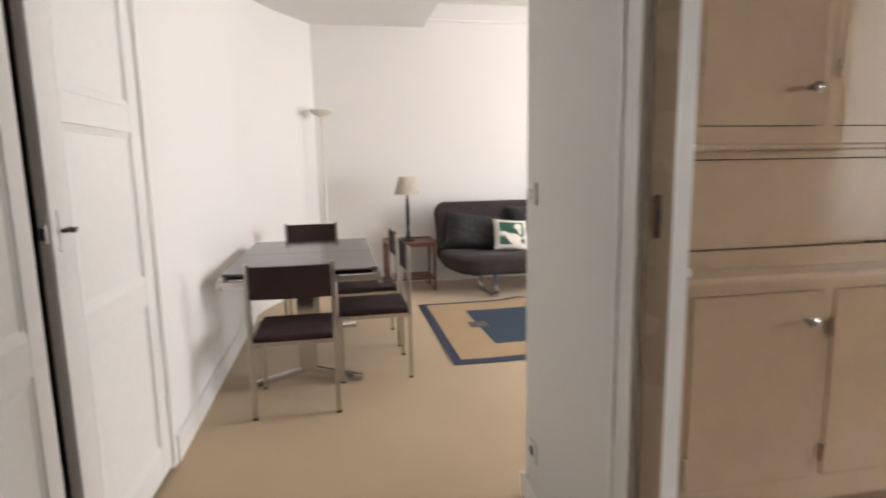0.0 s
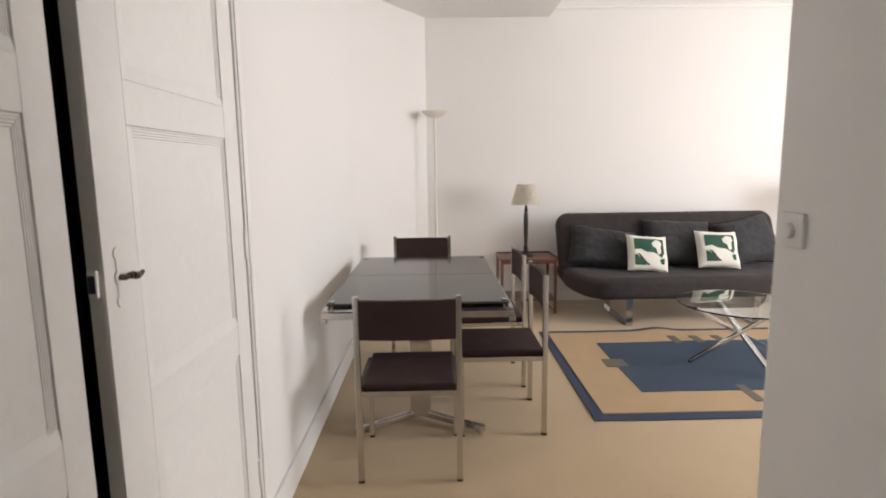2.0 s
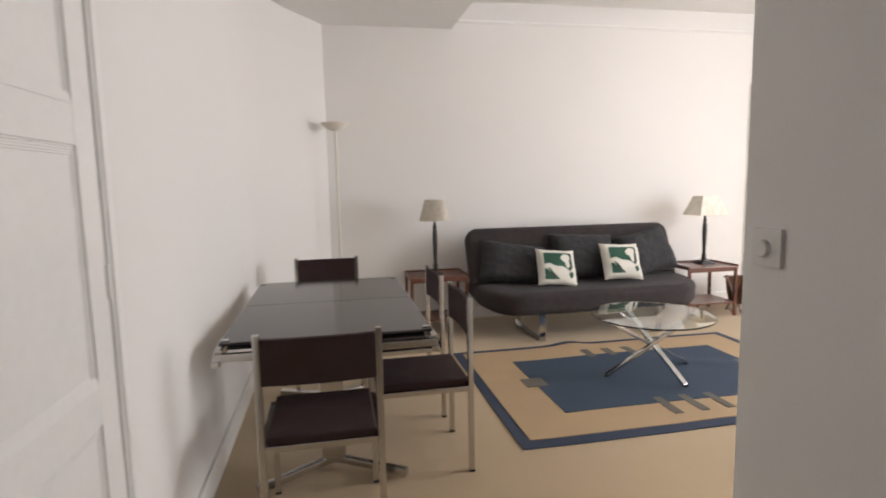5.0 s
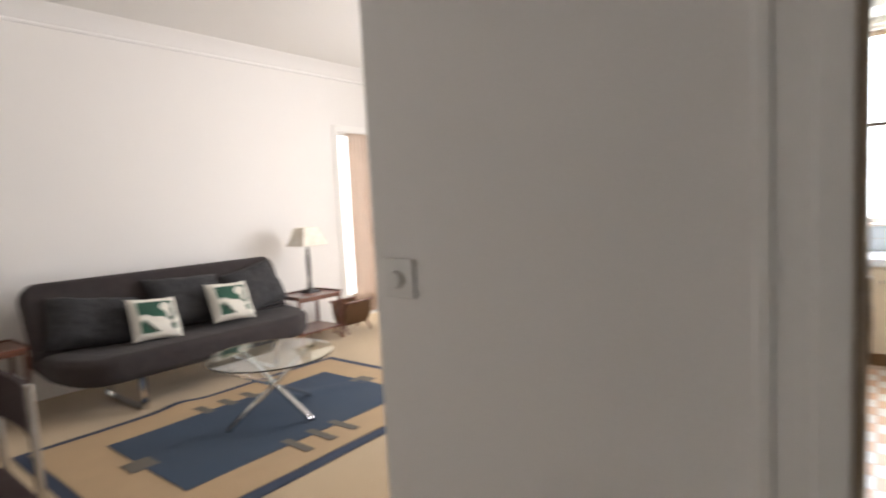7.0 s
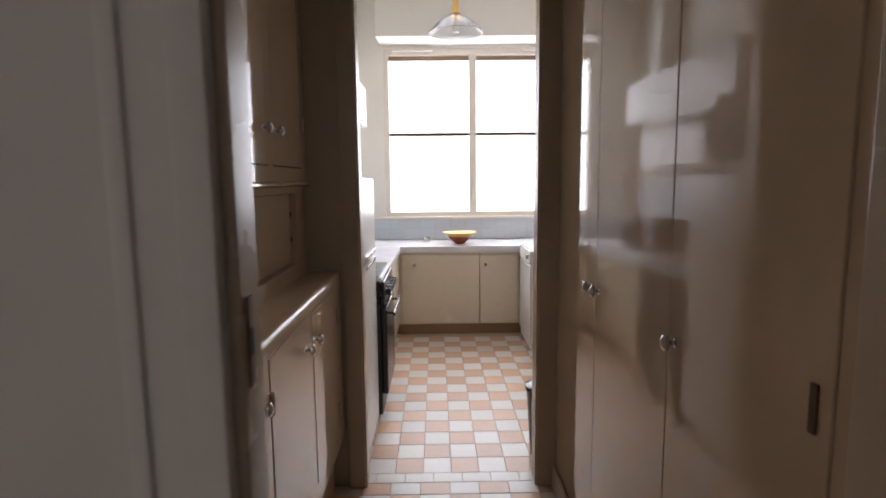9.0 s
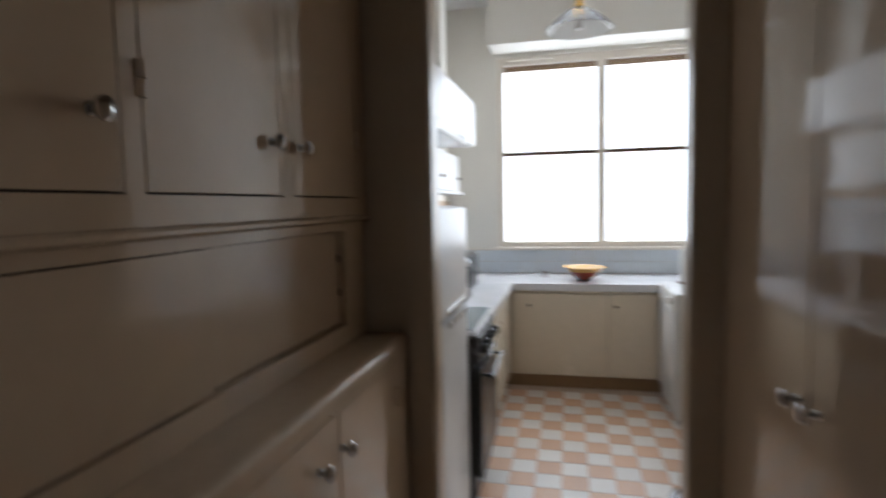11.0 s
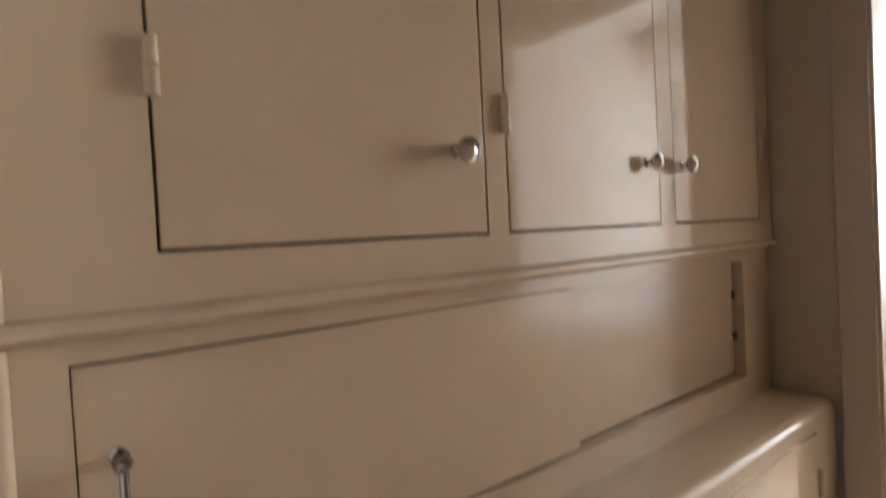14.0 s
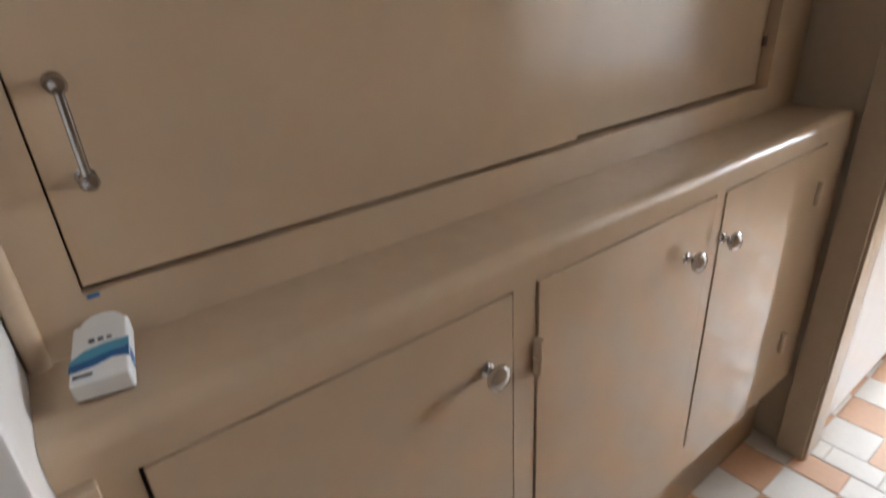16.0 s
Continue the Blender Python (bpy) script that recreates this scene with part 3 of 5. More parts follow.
def rug_piece(name, x0, y0, x1, y1, z, mat, label):
    """A thin woven field that lies on the carpet with slight waves."""
    bm = bmesh.new()
    nx, ny = max(2, int((x1 - x0) / 0.05)), max(2, int((y1 - y0) / 0.05))
    top = {}
    for i in range(nx + 1):
        for j in range(ny + 1):
            x, y = x0 + (x1 - x0) * i / nx, y0 + (y1 - y0) * j / ny
            ruck = 0.022 * math.exp(-((x - 1.66) / 0.12) ** 2 - ((y - 5.10) / 0.13) ** 2) + 0.014 * math.exp(-((y - 4.38 + 0.5 * (x - 2.45)) / 0.06) ** 2 - ((x - 2.42) / 0.25) ** 2)
            wave = 0.003 * noise.noise(Vector((x * 2.2, y * 2.2, 0))) + ruck
            edge = 0.010 * noise.noise(Vector((x * 1.4, y * 1.4, 5)))
            top[i, j] = bm.verts.new((x + edge, y + edge, z + wave + 0.003))
    for i in range(nx):
        for j in range(ny):
            bm.faces.new((top[i, j], top[i + 1, j], top[i + 1, j + 1], top[i, j + 1]))
    rim = bmesh.ops.extrude_face_region(bm, geom=list(bm.faces))
    for v in [g for g in rim["geom"] if isinstance(g, bmesh.types.BMVert)]:
        v.co.z -= 0.006
    bmesh.ops.recalc_face_normals(bm, faces=bm.faces)
    part(name, bm, mat, rug, label)


rug_piece("border", 0.678, 3.447, 3.085, 5.115, 0.004, RUG_NAVY, "navy woven border")
rug_piece("field", 0.745, 3.530, 3.015, 5.050, 0.008, RUG_TAN, "tan woven field")
rug_piece("centre", 1.068, 3.803, 2.730, 4.768, 0.012, RUG_BLUE, "blue woven centre")
for x in (1.70, 1.875, 2.05):
    rug_piece("dash", x - 0.028, 3.640, x + 0.028, 3.880, 0.0122, RUG_GREY, "grey-brown woven bar")
    rug_piece("dash", x - 0.032, 4.72, x + 0.032, 4.90, 0.0122, RUG_GREY, "grey-brown woven bar")
for x in (1.07, 2.735):
    rug_piece("dash", x - 0.075, 4.245, x + 0.075, 4.395, 0.0122, RUG_GREY, "grey-brown woven bar")

# ---- sitting room: coffee table ----
cx, cy = 1.872, 4.215
coffee = thing("coffee_table", (cx, cy, 0.02), "round clear glass coffee table on crossed chrome legs", "coffee table")
bm = bmesh.new()
lathe(bm, [(0.0, 0.446), (0.397, 0.446), (0.400, 0.449), (0.400, 0.453), (0.397, 0.456), (0.0, 0.456)], (cx, cy, 0), 72)
ob = part("glass_top", bm, TABLE_GLASS, coffee, "clear round glass top")
ob.visible_shadow = False
for tx, ty in ((1.585, 4.30), (1.965, 3.975), (2.275, 4.365)):
    lo = Vector((tx, ty, 0.030))
    hi = Vector((cx - 0.86 * (tx - cx), cy - 0.86 * (ty - cy), 0.442))
    lo += Vector((-(ty - cy), tx - cx, 0)) * 0.05
    hi += Vector((-(ty - cy), tx - cx, 0)) * 0.05
    bm = bmesh.new()
    bar(bm, lo, hi, 0.040, 0.020, 0.002)
    part("leg", bm, CHROME, coffee, "square chrome leg")
    bm = bmesh.new()
    rod(bm, (hi.x, hi.y, 0.438), (hi.x, hi.y, 0.446), 0.022, 20)
    part("disc", bm, CHROME, coffee)
    bm = bmesh.new()
    rod(bm, (lo.x, lo.y, 0.021), (lo.x, lo.y, 0.034), 0.014, 14)
    part("foot_pad", bm, BLACK, coffee)

# ---- sitting room: sofa ----
sofa = thing("sofa", (2.02, 5.6, 0), "charcoal velour click-clack sofa bed on chrome runners", "sofa")


def rounded(x0, y0, x1, y1, r_front, r_back, n=10):
    """A plan outline with round front (low y) and back corners."""
    pts = []
    for (cx0, cy0, a0, r) in ((x0 + r_front, y0 + r_front, 180, r_front), (x1 - r_front, y0 + r_front, 270, r_front), (x1 - r_back, y1 - r_back, 0, r_back), (x0 + r_back, y1 - r_back, 90, r_back)):
        for k in range(n + 1):
            a = radians(a0 + 90 * k / n)
            pts.append((cx0 + r * math.cos(a), cy0 + r * math.sin(a)))
    return pts


bm = bmesh.new()
outline = []
for cxs, a0 in ((1.01 + 0.36, 180), (3.115 - 0.36, 270)):
    for k in range(15):
        a = radians(a0 + 90 * k / 14)
        outline.append((cxs + 0.36 * math.cos(a), 5.195 + 0.44 + 0.44 * math.sin(a)))
prism(bm, outline + [(3.115, 5.93), (1.01, 5.93)], 0.243, 0.430, 0.060)
# the seat dips a little where it is sat on, and its cover is slack
cells = [f for f in bm.faces if len(f.verts) > 6 and f.normal.z > 0.5]
low = bmesh.ops.inset_region(bm, faces=cells, thickness=0.10, use_even_offset=True)
for v in bm.verts:
    v.co.z += 0.045 * max(0, (v.co.y - 5.2)) - (0.05 * max(0, 5.45 - v.co.y) if v.co.z < 0.32 else 0) + 0.05 * max(0, v.co.y - 5.4) * (v.co.z < 0.32)
    v.co.z += 0.010 * noise.noise(v.co * 5)
    v.co.y += 0.008 * noise.noise(v.co * 7)
part("seat", bm, SOFA, sofa, "deep charcoal seat with a rounded front edge")
bm = bmesh.new()
prism(bm, [(x, -0.02 + (y - 5.195)) for x, y in rounded(0.985, 5.195, 3.055, 5.75, 0.03, 0.11)], -0.075, 0.075, 0.045)
bmesh.ops.transform(bm, matrix=Matrix.Translation((0, 5.735, 0.432)) @ Matrix.Rotation(radians(66), 4, "X"), verts=bm.verts)
for v in bm.verts:
    v.co += Vector((0, 1, 0)) * 0.006 * noise.noise(v.co * 5)
part("backrest", bm, SOFA, sofa, "leaning charcoal backrest")
part("underframe", boxes(((1.30, 5.42, 0.195), (2.78, 5.86, 0.262)), bevel=0.004), BLACK, sofa)
for x in (1.495, 2.60):
    bm = bmesh.new()
    bx(bm, (x - 0.028, 5.250, 0.0), (x + 0.028, 5.264, 0.262), 0.003)
    bx(bm, (x - 0.028, 5.264, 0.0), (x + 0.028, 5.88, 0.010), 0.003)
    bx(bm, (x - 0.028, 5.88, 0.0), (x + 0.028, 5.894, 0.262), 0.003)
    part("runner", bm, CHROME, sofa, "flat chrome runner leg")


def pillow_mesh(w, h, d, seed, rough=0.0):
    """A stuffed square cushion in the x-z plane, plump in the middle and pinched at the corners."""
    bm = bmesh.new()
    n = 22
    grid = {}
    for s in (-1, 1):
        for i in range(n + 1):
            for j in range(n + 1):
                u, v = 2 * i / n - 1, 2 * j / n - 1
                pinch = 1 - 0.07 * (1 - abs(v) ** 2) * abs(u) ** 4 - 0.0
                pinch2 = 1 - 0.07 * (1 - abs(u) ** 2) * abs(v) ** 4
                t = max(0.0, (1 - u ** 4) * (1 - v ** 4)) ** 0.55
                k = noise.noise(Vector((u * 1.7 + seed, v * 1.7, s * 0.3)))
                f = noise.noise(Vector((u * 5 + seed, v * 5, s)))
                y = s * (0.004 + 0.5 * d * t * (1 + 0.18 * k)) + s * rough * f * t
                if s == 1 and (i in (0, n) or j in (0, n)):
                    grid[s, i, j] = grid[-1, i, j]
                    continue
                if i in (0, n) or j in (0, n):
                    y = 0
                grid[s, i, j] = bm.verts.new((0.5 * w * u * pinch + 0.006 * k, y, 0.5 * h * v * pinch2 + 0.006 * f))
    for s in (-1, 1):
        for i in range(n):
            for j in range(n):
                q = [grid[s, i, j], grid[s, i + 1, j], grid[s, i + 1, j + 1], grid[s, i, j + 1]]
                bm.faces.new(q if s == -1 else list(reversed(q)))
    return bm


def cushion(name, at, w, h, d, lean, turn, spin, mat, label, seed, group):
    c = thing(name, at, label, "cushion", group)
    bm = pillow_mesh(w, h, d, seed, 0.010 if mat is CUSHION else 0.003)
    body = part("cover", bm, mat, c)
    m = Matrix.Rotation(radians(turn), 4, "Z") @ Matrix.Rotation(radians(-lean), 4, "X") @ Matrix.Rotation(radians(spin), 4, "Y")
    body.matrix_parent_inverse = Matrix.Identity(4)
    body.matrix_basis = m
    if mat is PILLOW:
        # printed motif: a green field with pale leaves and a dark stem, laid on the cover's own face
        def patch(pname, pts, material_of, lift, plabel):
            pb = bmesh.new()
            flat = [pb.verts.new((x, 0, z)) for x, z in pts]
            pb.faces.new(flat)
            bmesh.ops.triangulate(pb, faces=pb.faces)
            bmesh.ops.subdivide_edges(pb, edges=pb.edges, cuts=5, use_grid_fill=True)
            for v in pb.verts:
                u, q = 2 * v.co.x / w, 2 * v.co.z / h
                t = max(0.0, (1 - u ** 4) * (1 - q ** 4)) ** 0.55
                k = noise.noise(Vector((u * 1.7 + seed, q * 1.7, -0.3)))
                f = noise.noise(Vector((u * 5 + seed, q * 5, -1)))
                v.co.y = -(0.004 + 0.5 * d * t * (1 + 0.18 * k)) - 0.003 * f * t - lift
            po = part(pname, pb, material_of, body, plabel)
            po.matrix_parent_inverse = Matrix.Identity(4)
        patch("green_field", [(-0.135, 0.120), (0.130, 0.120), (0.130, -0.015), (0.100, -0.050), (0.040, -0.010), (-0.030, -0.005), (-0.080, 0.020), (-0.135, 0.010)], GREEN, 0.0025, "green printed field")
        patch("pale_flower", [(0.020, 0.078), (0.055, 0.108), (0.098, 0.100), (0.112, 0.068), (0.092, 0.040), (0.100, -0.010), (0.072, -0.030), (0.058, 0.030), (0.028, 0.048)], PILLOW, 0.0050, "pale printed flower")
        patch("green_corner", [(-0.135, -0.030), (-0.112, -0.035), (-0.075, -0.098), (-0.030, -0.128), (-0.135, -0.128)], GREEN, 0.0025, "green printed corner")
        patch("dark_stem", [(0.116, 0.098), (0.126, 0.098), (0.124, 0.030), (0.104, -0.062), (0.094, -0.056), (0.112, 0.030)], OLIVE, 0.0055, "dark printed stem")
        patch("olive_edge", [(-0.110, -0.020), (-0.085, -0.030), (-0.035, -0.098), (0.000, -0.122), (-0.020, -0.128), (-0.070, -0.100)], OLIVE, 0.0050, "olive printed shade")
        patch("green_spot", [(0.085, -0.075), (0.130, -0.055), (0.130, -0.110), (0.105, -0.115)], GREEN, 0.0025, "green printed spot")
    return c


cushion("plush_cushion", (1.375, 5.700, 0.620), 0.62, 0.40, 0.19, 27, -3, 9, CUSHION, "dark grey plush cushion slumped on the sofa back", 1.3, "dark sofa cushions")
cushion("plush_cushion", (2.085, 5.710, 0.663), 0.64, 0.44, 0.19, 26, 2, 3, CUSHION, "dark grey plush cushion leaning on the sofa back", 4.1, "dark sofa cushions")
cushion("plush_cushion", (2.735, 5.715, 0.672), 0.58, 0.44, 0.19, 26, 5, -11, CUSHION, "dark grey plush cushion tipped towards the sofa arm end", 7.7, "dark sofa cushions")
cushion("printed_cushion", (1.715, 5.485, 0.598), 0.375, 0.345, 0.12, 27, 4, 6, PILLOW, "cream cushion with green leaf print on the sofa", 2.2, "printed cushions")
cushion("printed_cushion", (2.350, 5.490, 0.624), 0.385, 0.350, 0.12, 26, 2, 3, PILLOW, "cream cushion with green leaf print on the sofa", 9.2, "printed cushions")


# ---- sitting room: side tables, lamps ----
def side_table(x0, y0, x1, y1, h, label):
    t = thing("side_table", ((x0 + x1) / 2, (y0 + y1) / 2, 0), label, "side table", "side tables")
    part("top", boxes(((x0, y0, h - 0.022), (x1, y1, h)), bevel=0.004), MAHOGANY, t)
    for lo, hi in (((x0, y0, h), (x0 + 0.012, y1, h + 0.014)), ((x1 - 0.012, y0, h), (x1, y1, h + 0.014)), ((x0 + 0.012, y1 - 0.012, h), (x1 - 0.012, y1, h + 0.014))):
        part("lip", boxes((lo, hi), bevel=0.002), MAHOGANY, t)
    for x in (x0 + 0.005, x1 - 0.031):
        for y in (y0 + 0.005, y1 - 0.031):
            part("leg", boxes(((x, y, 0), (x + 0.026, y + 0.026, h - 0.022)), bevel=0.003), MAHOGANY, t)
    part("shelf", boxes(((x0 + 0.012, y0 + 0.012, 0.125), (x1 - 0.012, y1 - 0.012, 0.143)), bevel=0.003), MAHOGANY, t)
    for y in (y0 + 0.016, y1 - 0.028):
        part("apron", boxes(((x0 + 0.031, y, h - 0.05), (x1 - 0.031, y + 0.012, h - 0.022)), bevel=0.002), MAHOGANY, t)
    for s in (0, 1):
        bm = bmesh.new()
        xs = x1 - 0.03 if s else x0 + 0.03
        bar(bm, (xs, y0 + 0.018, 0.03), (xs + (-0.10 if s else 0.10), y0 + 0.018, 0.125), 0.012, 0.012, 0.002)
        part("brace", bm, MAHOGANY, t)
    return t


side_table(0.425, 5.70, 0.965, 6.10, 0.530, "mahogany side table with a lower shelf beside the sofa")
side_table(3.135, 5.60, 3.685, 6.02, 0.500, "mahogany side table with a lower shelf near the balcony door")


def table_lamp(x, y, z, w, label, square):
    t = thing("table_lamp", (x, y, z), label, "table lamp", "table lamps")
    bm = bmesh.new()
    if square:
        bx(bm, (x - 0.075, y - 0.075, z), (x + 0.075, y + 0.075, z + 0.016), 0.004)
        bx(bm, (x - 0.055, y - 0.055, z + 0.016), (x + 0.055, y + 0.055, z + 0.032), 0.004)
    else:
        lathe(bm, [(0.078, 0.0), (0.080, 0.008), (0.072, 0.018), (0.05, 0.026), (0.03, 0.034)], (x, y, z))
    part("base", bm, BLACK_WOOD, t)
    bm = bmesh.new()
    lathe(bm, [(0.020, 0.03), (0.030, 0.05), (0.018, 0.065), (0.024, 0.085), (0.014, 0.11), (0.020, 0.20), (0.023, 0.34), (0.021, 0.40), (0.012, 0.43), (0.022, 0.445), (0.012, 0.46), (0.010, 0.50)], (x, y, z))
    part("stem", bm, BLACK_WOOD, t, "black turned wooden stem")
    bm = bmesh.new()
    zb, zt = z + 0.50, z + 0.69
    if square:
        for k in range(4):
            a0, a1 = radians(45 + 90 * k), radians(135 + 90 * k)
            lo, hi = w / 2 * 1.3, w / 2 * 0.72
            q = [(x + lo * math.cos(a0), y + lo * math.sin(a0) * 0.9, zb), (x + lo * math.cos(a1), y + lo * math.sin(a1) * 0.9, zb), (x + hi * math.cos(a1), y + hi * math.sin(a1) * 0.9, zt), (x + hi * math.cos(a0), y + hi * math.sin(a0) * 0.9, zt)]
            bm.faces.new([bm.verts.new(p) for p in q])
        bmesh.ops.remove_doubles(bm, verts=bm.verts, dist=0.001)
    else:
        seg = 36
        rings = [[bm.verts.new((x + r * math.cos(2 * math.pi * k / seg), y + r * math.sin(2 * math.pi * k / seg), h)) for k in range(seg)] for r, h in ((w / 2, zb), (w / 2 * 0.62, zt))]
        for k in range(seg):
            bm.faces.new((rings[0][k], rings[0][(k + 1) % seg], rings[1][(k + 1) % seg], rings[1][k]))
    bmesh.ops.solidify(bm, geom=list(bm.faces), thickness=0.003)
    bmesh.ops.recalc_face_normals(bm, faces=bm.faces)
    part("shade", bm, SHADE, t, "parchment lampshade with faint figures")
    bm = bmesh.new()
    rod(bm, (x - w * 0.28, y, zt - 0.02), (x + w * 0.28, y, zt - 0.02), 0.002, 8)
    rod(bm, (x, y, z + 0.49), (x, y, zt - 0.02), 0.003, 8)
    part("carrier", bm, BRASS, t)
    return t


table_lamp(0.690, 5.87, 0.530, 0.285, "table lamp with black turned stem and parchment shade", False)
table_lamp(3.49, 5.87, 0.500, 0.345, "table lamp with black stem and square parchment shade", True)

# ---- sitting room: uplighter in the corner ----
ux, uy = -0.168, 6.0
up_lamp = thing("floor_lamp", (ux, uy, 0), "slim ivory uplighter floor lamp in the corner", "floor lamp")
bm = bmesh.new()
lathe(bm, [(0.125, 0.0), (0.128, 0.010), (0.120, 0.020), (0.03, 0.032), (0.012, 0.05)], (ux, uy, 0), 36)
part("base", bm, IVORY, up_lamp)
bm = bmesh.new()
rod(bm, (ux, uy, 0.03), (ux, uy, 1.86), 0.011, 16)
part("pole", bm, IVORY, up_lamp)
bm = bmesh.new()
lathe(bm, [(0.0, 1.850), (0.030, 1.853), (0.075, 1.870), (0.110, 1.895), (0.124, 1.920), (0.119, 1.920), (0.104, 1.898), (0.07, 1.876), (0.0, 1.862)], (ux, uy, 0), 40)
part("bowl", bm, IVORY, up_lamp, "ivory saucer-shaped reflector bowl")

# ---- sitting room: balcony door, curtain, magazine rack ----
door = thing("balcony_door", (4.845, 6.30, 0), "white glazed balcony door", "balcony door")
for lo, hi in (((4.33, 6.27, 0), (4.375, 6.33, 2.29)), ((5.315, 6.27, 0), (5.36, 6.33, 2.29)), ((4.375, 6.27, 2.245), (5.315, 6.33, 2.29)), ((4.81, 6.275, 0.06), (4.88, 6.325, 2.245))):
    part("frame", boxes((lo, hi), bevel=0.004), WHITE_GLOSS, door)
for x0, x1 in ((4.375, 4.81), (4.88, 5.315)):
    part("rail", boxes(((x0, 6.275, 0.0), (x1, 6.325, 0.30)), bevel=0.004), WHITE_GLOSS, door)
    for z0, z1 in ((0.30, 2.245),):
        ob = part("pane", boxes(((x0, 6.298, z0), (x1, 6.302, z1))), CLEAR, door)
        ob.visible_shadow = False
casing("trim_balcony", [((4.262, 6.232, 0), (4.332, 6.252, 2.36)), ((5.358, 6.232, 0), (5.428, 6.252, 2.36)), ((4.332, 6.232, 2.288), (5.358, 6.252, 2.36))], WHITE_GLOSS, "white balcony door casing")
curtain = thing("curtain", (4.70, 6.17, 0.04), "beige floor-length curtain drawn to one side", "curtain")
bm = bmesh.new()
cols = 60
front = []
for k in range(cols + 1):
    u = k / cols
    x = 4.445 + 0.34 * u
    row = []
    for j in range(13):
        v = j / 12
        amp = 0.020 + 0.012 * (1 - v)
        row.append(bm.verts.new((x + 0.02 * (1 - v) * (u - 0.5), 6.212 + 0.6 * amp * math.sin(u * 2 * math.pi * 5.5 + 0.4 * math.sin(3 * v)), 0.05 + 2.22 * v)))
    front.append(row)
for k in range(cols):
    for j in range(12):
        bm.faces.new((front[k][j], front[k + 1][j], front[k + 1][j + 1], front[k][j + 1]))
bmesh.ops.solidify(bm, geom=list(bm.faces), thickness=0.004)
part("cloth", bm, CURTAIN, curtain)
bm = bmesh.new()
rod(bm, (4.34, 6.215, 2.276), (5.35, 6.215, 2.276), 0.006, 12)
for x in (4.36, 5.33):
    rod(bm, (x, 6.215, 2.276), (x, 6.272, 2.276), 0.005, 10)
part("rail", bm, WHITE_GLOSS, curtain)
rack = thing("magazine_rack", (3.93, 5.74, 0), "brown canvas sling magazine rack on a wooden frame", "magazine rack")
bm = bmesh.new()
n = 16
rows = []
for k in range(n + 1):
    a = math.pi * k / n
    rows.append([bm.verts.new((x, 5.74 - 0.13 * math.cos(a), 0.345 - 0.27 * math.sin(a) ** 0.8)) for x in (3.76, 4.10)])
for a, b in zip(rows, rows[1:]):
    bm.faces.new((a[0], a[1], b[1], b[0]))
bmesh.ops.solidify(bm, geom=list(bm.faces), thickness=0.006)
part("sling", bm, CANVAS, rack, "brown canvas sling")
for y in (5.61, 5.87):
    bm = bmesh.new()
    rod(bm, (3.74, y, 0.345), (4.12, y, 0.345), 0.011, 12)
    part("top_rail", bm, MAHOGANY, rack)
for x in (3.765, 4.095):
    for s in (-1, 1):
        bm = bmesh.new()
        bar(bm, (x, 5.74 + s * 0.13, 0.36), (x, 5.74 - s * 0.12, 0.0), 0.02, 0.014, 0.002)
        part("leg", bm, MAHOGANY, rack)

# ---- passage: built-in cream buffet ----
buffet = thing("built_in_buffet", (1.65, 1.60, 0), "cream gloss built-in buffet with cupboards and sliding panels", "buffet")
# buffet carcasses are near-black so door gaps read as shaded
part("upper_carcass", boxes(((0.8785, 1.50, 1.345), (2.428, 1.862, 2.555))), INNER_SHADE, buffet)
TOP = 2.42
part("face_frame", pierced((0.8785, 1.015, 1.444, 1.484, 1.905, 1.959, 2.361, 2.429), (1.3735, 1.424, TOP, 2.555), ((1, 1), (3, 1), (5, 1)), 1.468, 1.499), CREAM, buffet)


def knob(parent, x, y, z, size=1.0):
    bm = bmesh.new()
    s = size
    lathe(bm, [(0.0105 * s, 0.0), (0.0100 * s, 0.003), (0.0055 * s, 0.005), (0.0055 * s, 0.012), (0.0135 * s, 0.016), (0.0180 * s, 0.021), (0.0175 * s, 0.027), (0.011 * s, 0.032), (0.0, 0.034)], (x, y, z), 24, "y")
    part("knob", bm, CHROME, parent, "chrome mushroom knob")


def barrel_hinge(parent, x, y, z, h=0.056):
    bm = bmesh.new()
    for a, b in ((z, z + h * 0.48), (z + h * 0.52, z + h)):
        rod(bm, (x, y, a), (x, y, b), 0.0075, 12)
    part("hinge", bm, CREAM, parent, "painted-over barrel hinge")


def cupboard_door(x0, x1, z0, z1, y, kx, kz, hx, hz, nm="cupboard_door"):
    bm = bmesh.new()
    bx(bm, (x0, y - 0.0005, z0), (x1, y + 0.018, z1), 0.0025, 2)
    d = part(nm, bm, CREAM, buffet)
    knob(d, kx, y - 0.0005, kz)
    for z in hz:
        barrel_hinge(d, hx, y - 0.004, z)
    return d


g = 0.0032
cupboard_door(1.015 + g, 1.444 - g, 1.424 + g, TOP - g, 1.468, 1.391, 1.538, 1.0185, (1.570, 2.03))
cupboard_door(1.484 + g, 1.905 - 0.001, 1.424 + g, TOP - g, 1.468, 1.860, 1.542, 1.4835, (1.570, 2.03))
cupboard_door(1.959 + 0.001, 2.361 - g, 1.424 + g, TOP - g, 1.468, 1.991, 1.542, 2.3615, (1.570, 2.03))
bm = bmesh.new()
rows = []
for y, z in ((1.499, 1.352), (1.478, 1.352), (1.462, 1.354), (1.455, 1.360), (1.456, 1.367), (1.463, 1.373), (1.499, 1.3735)):
    rows.append([bm.verts.new((x, y, z)) for x in (0.8785, 2.429)])
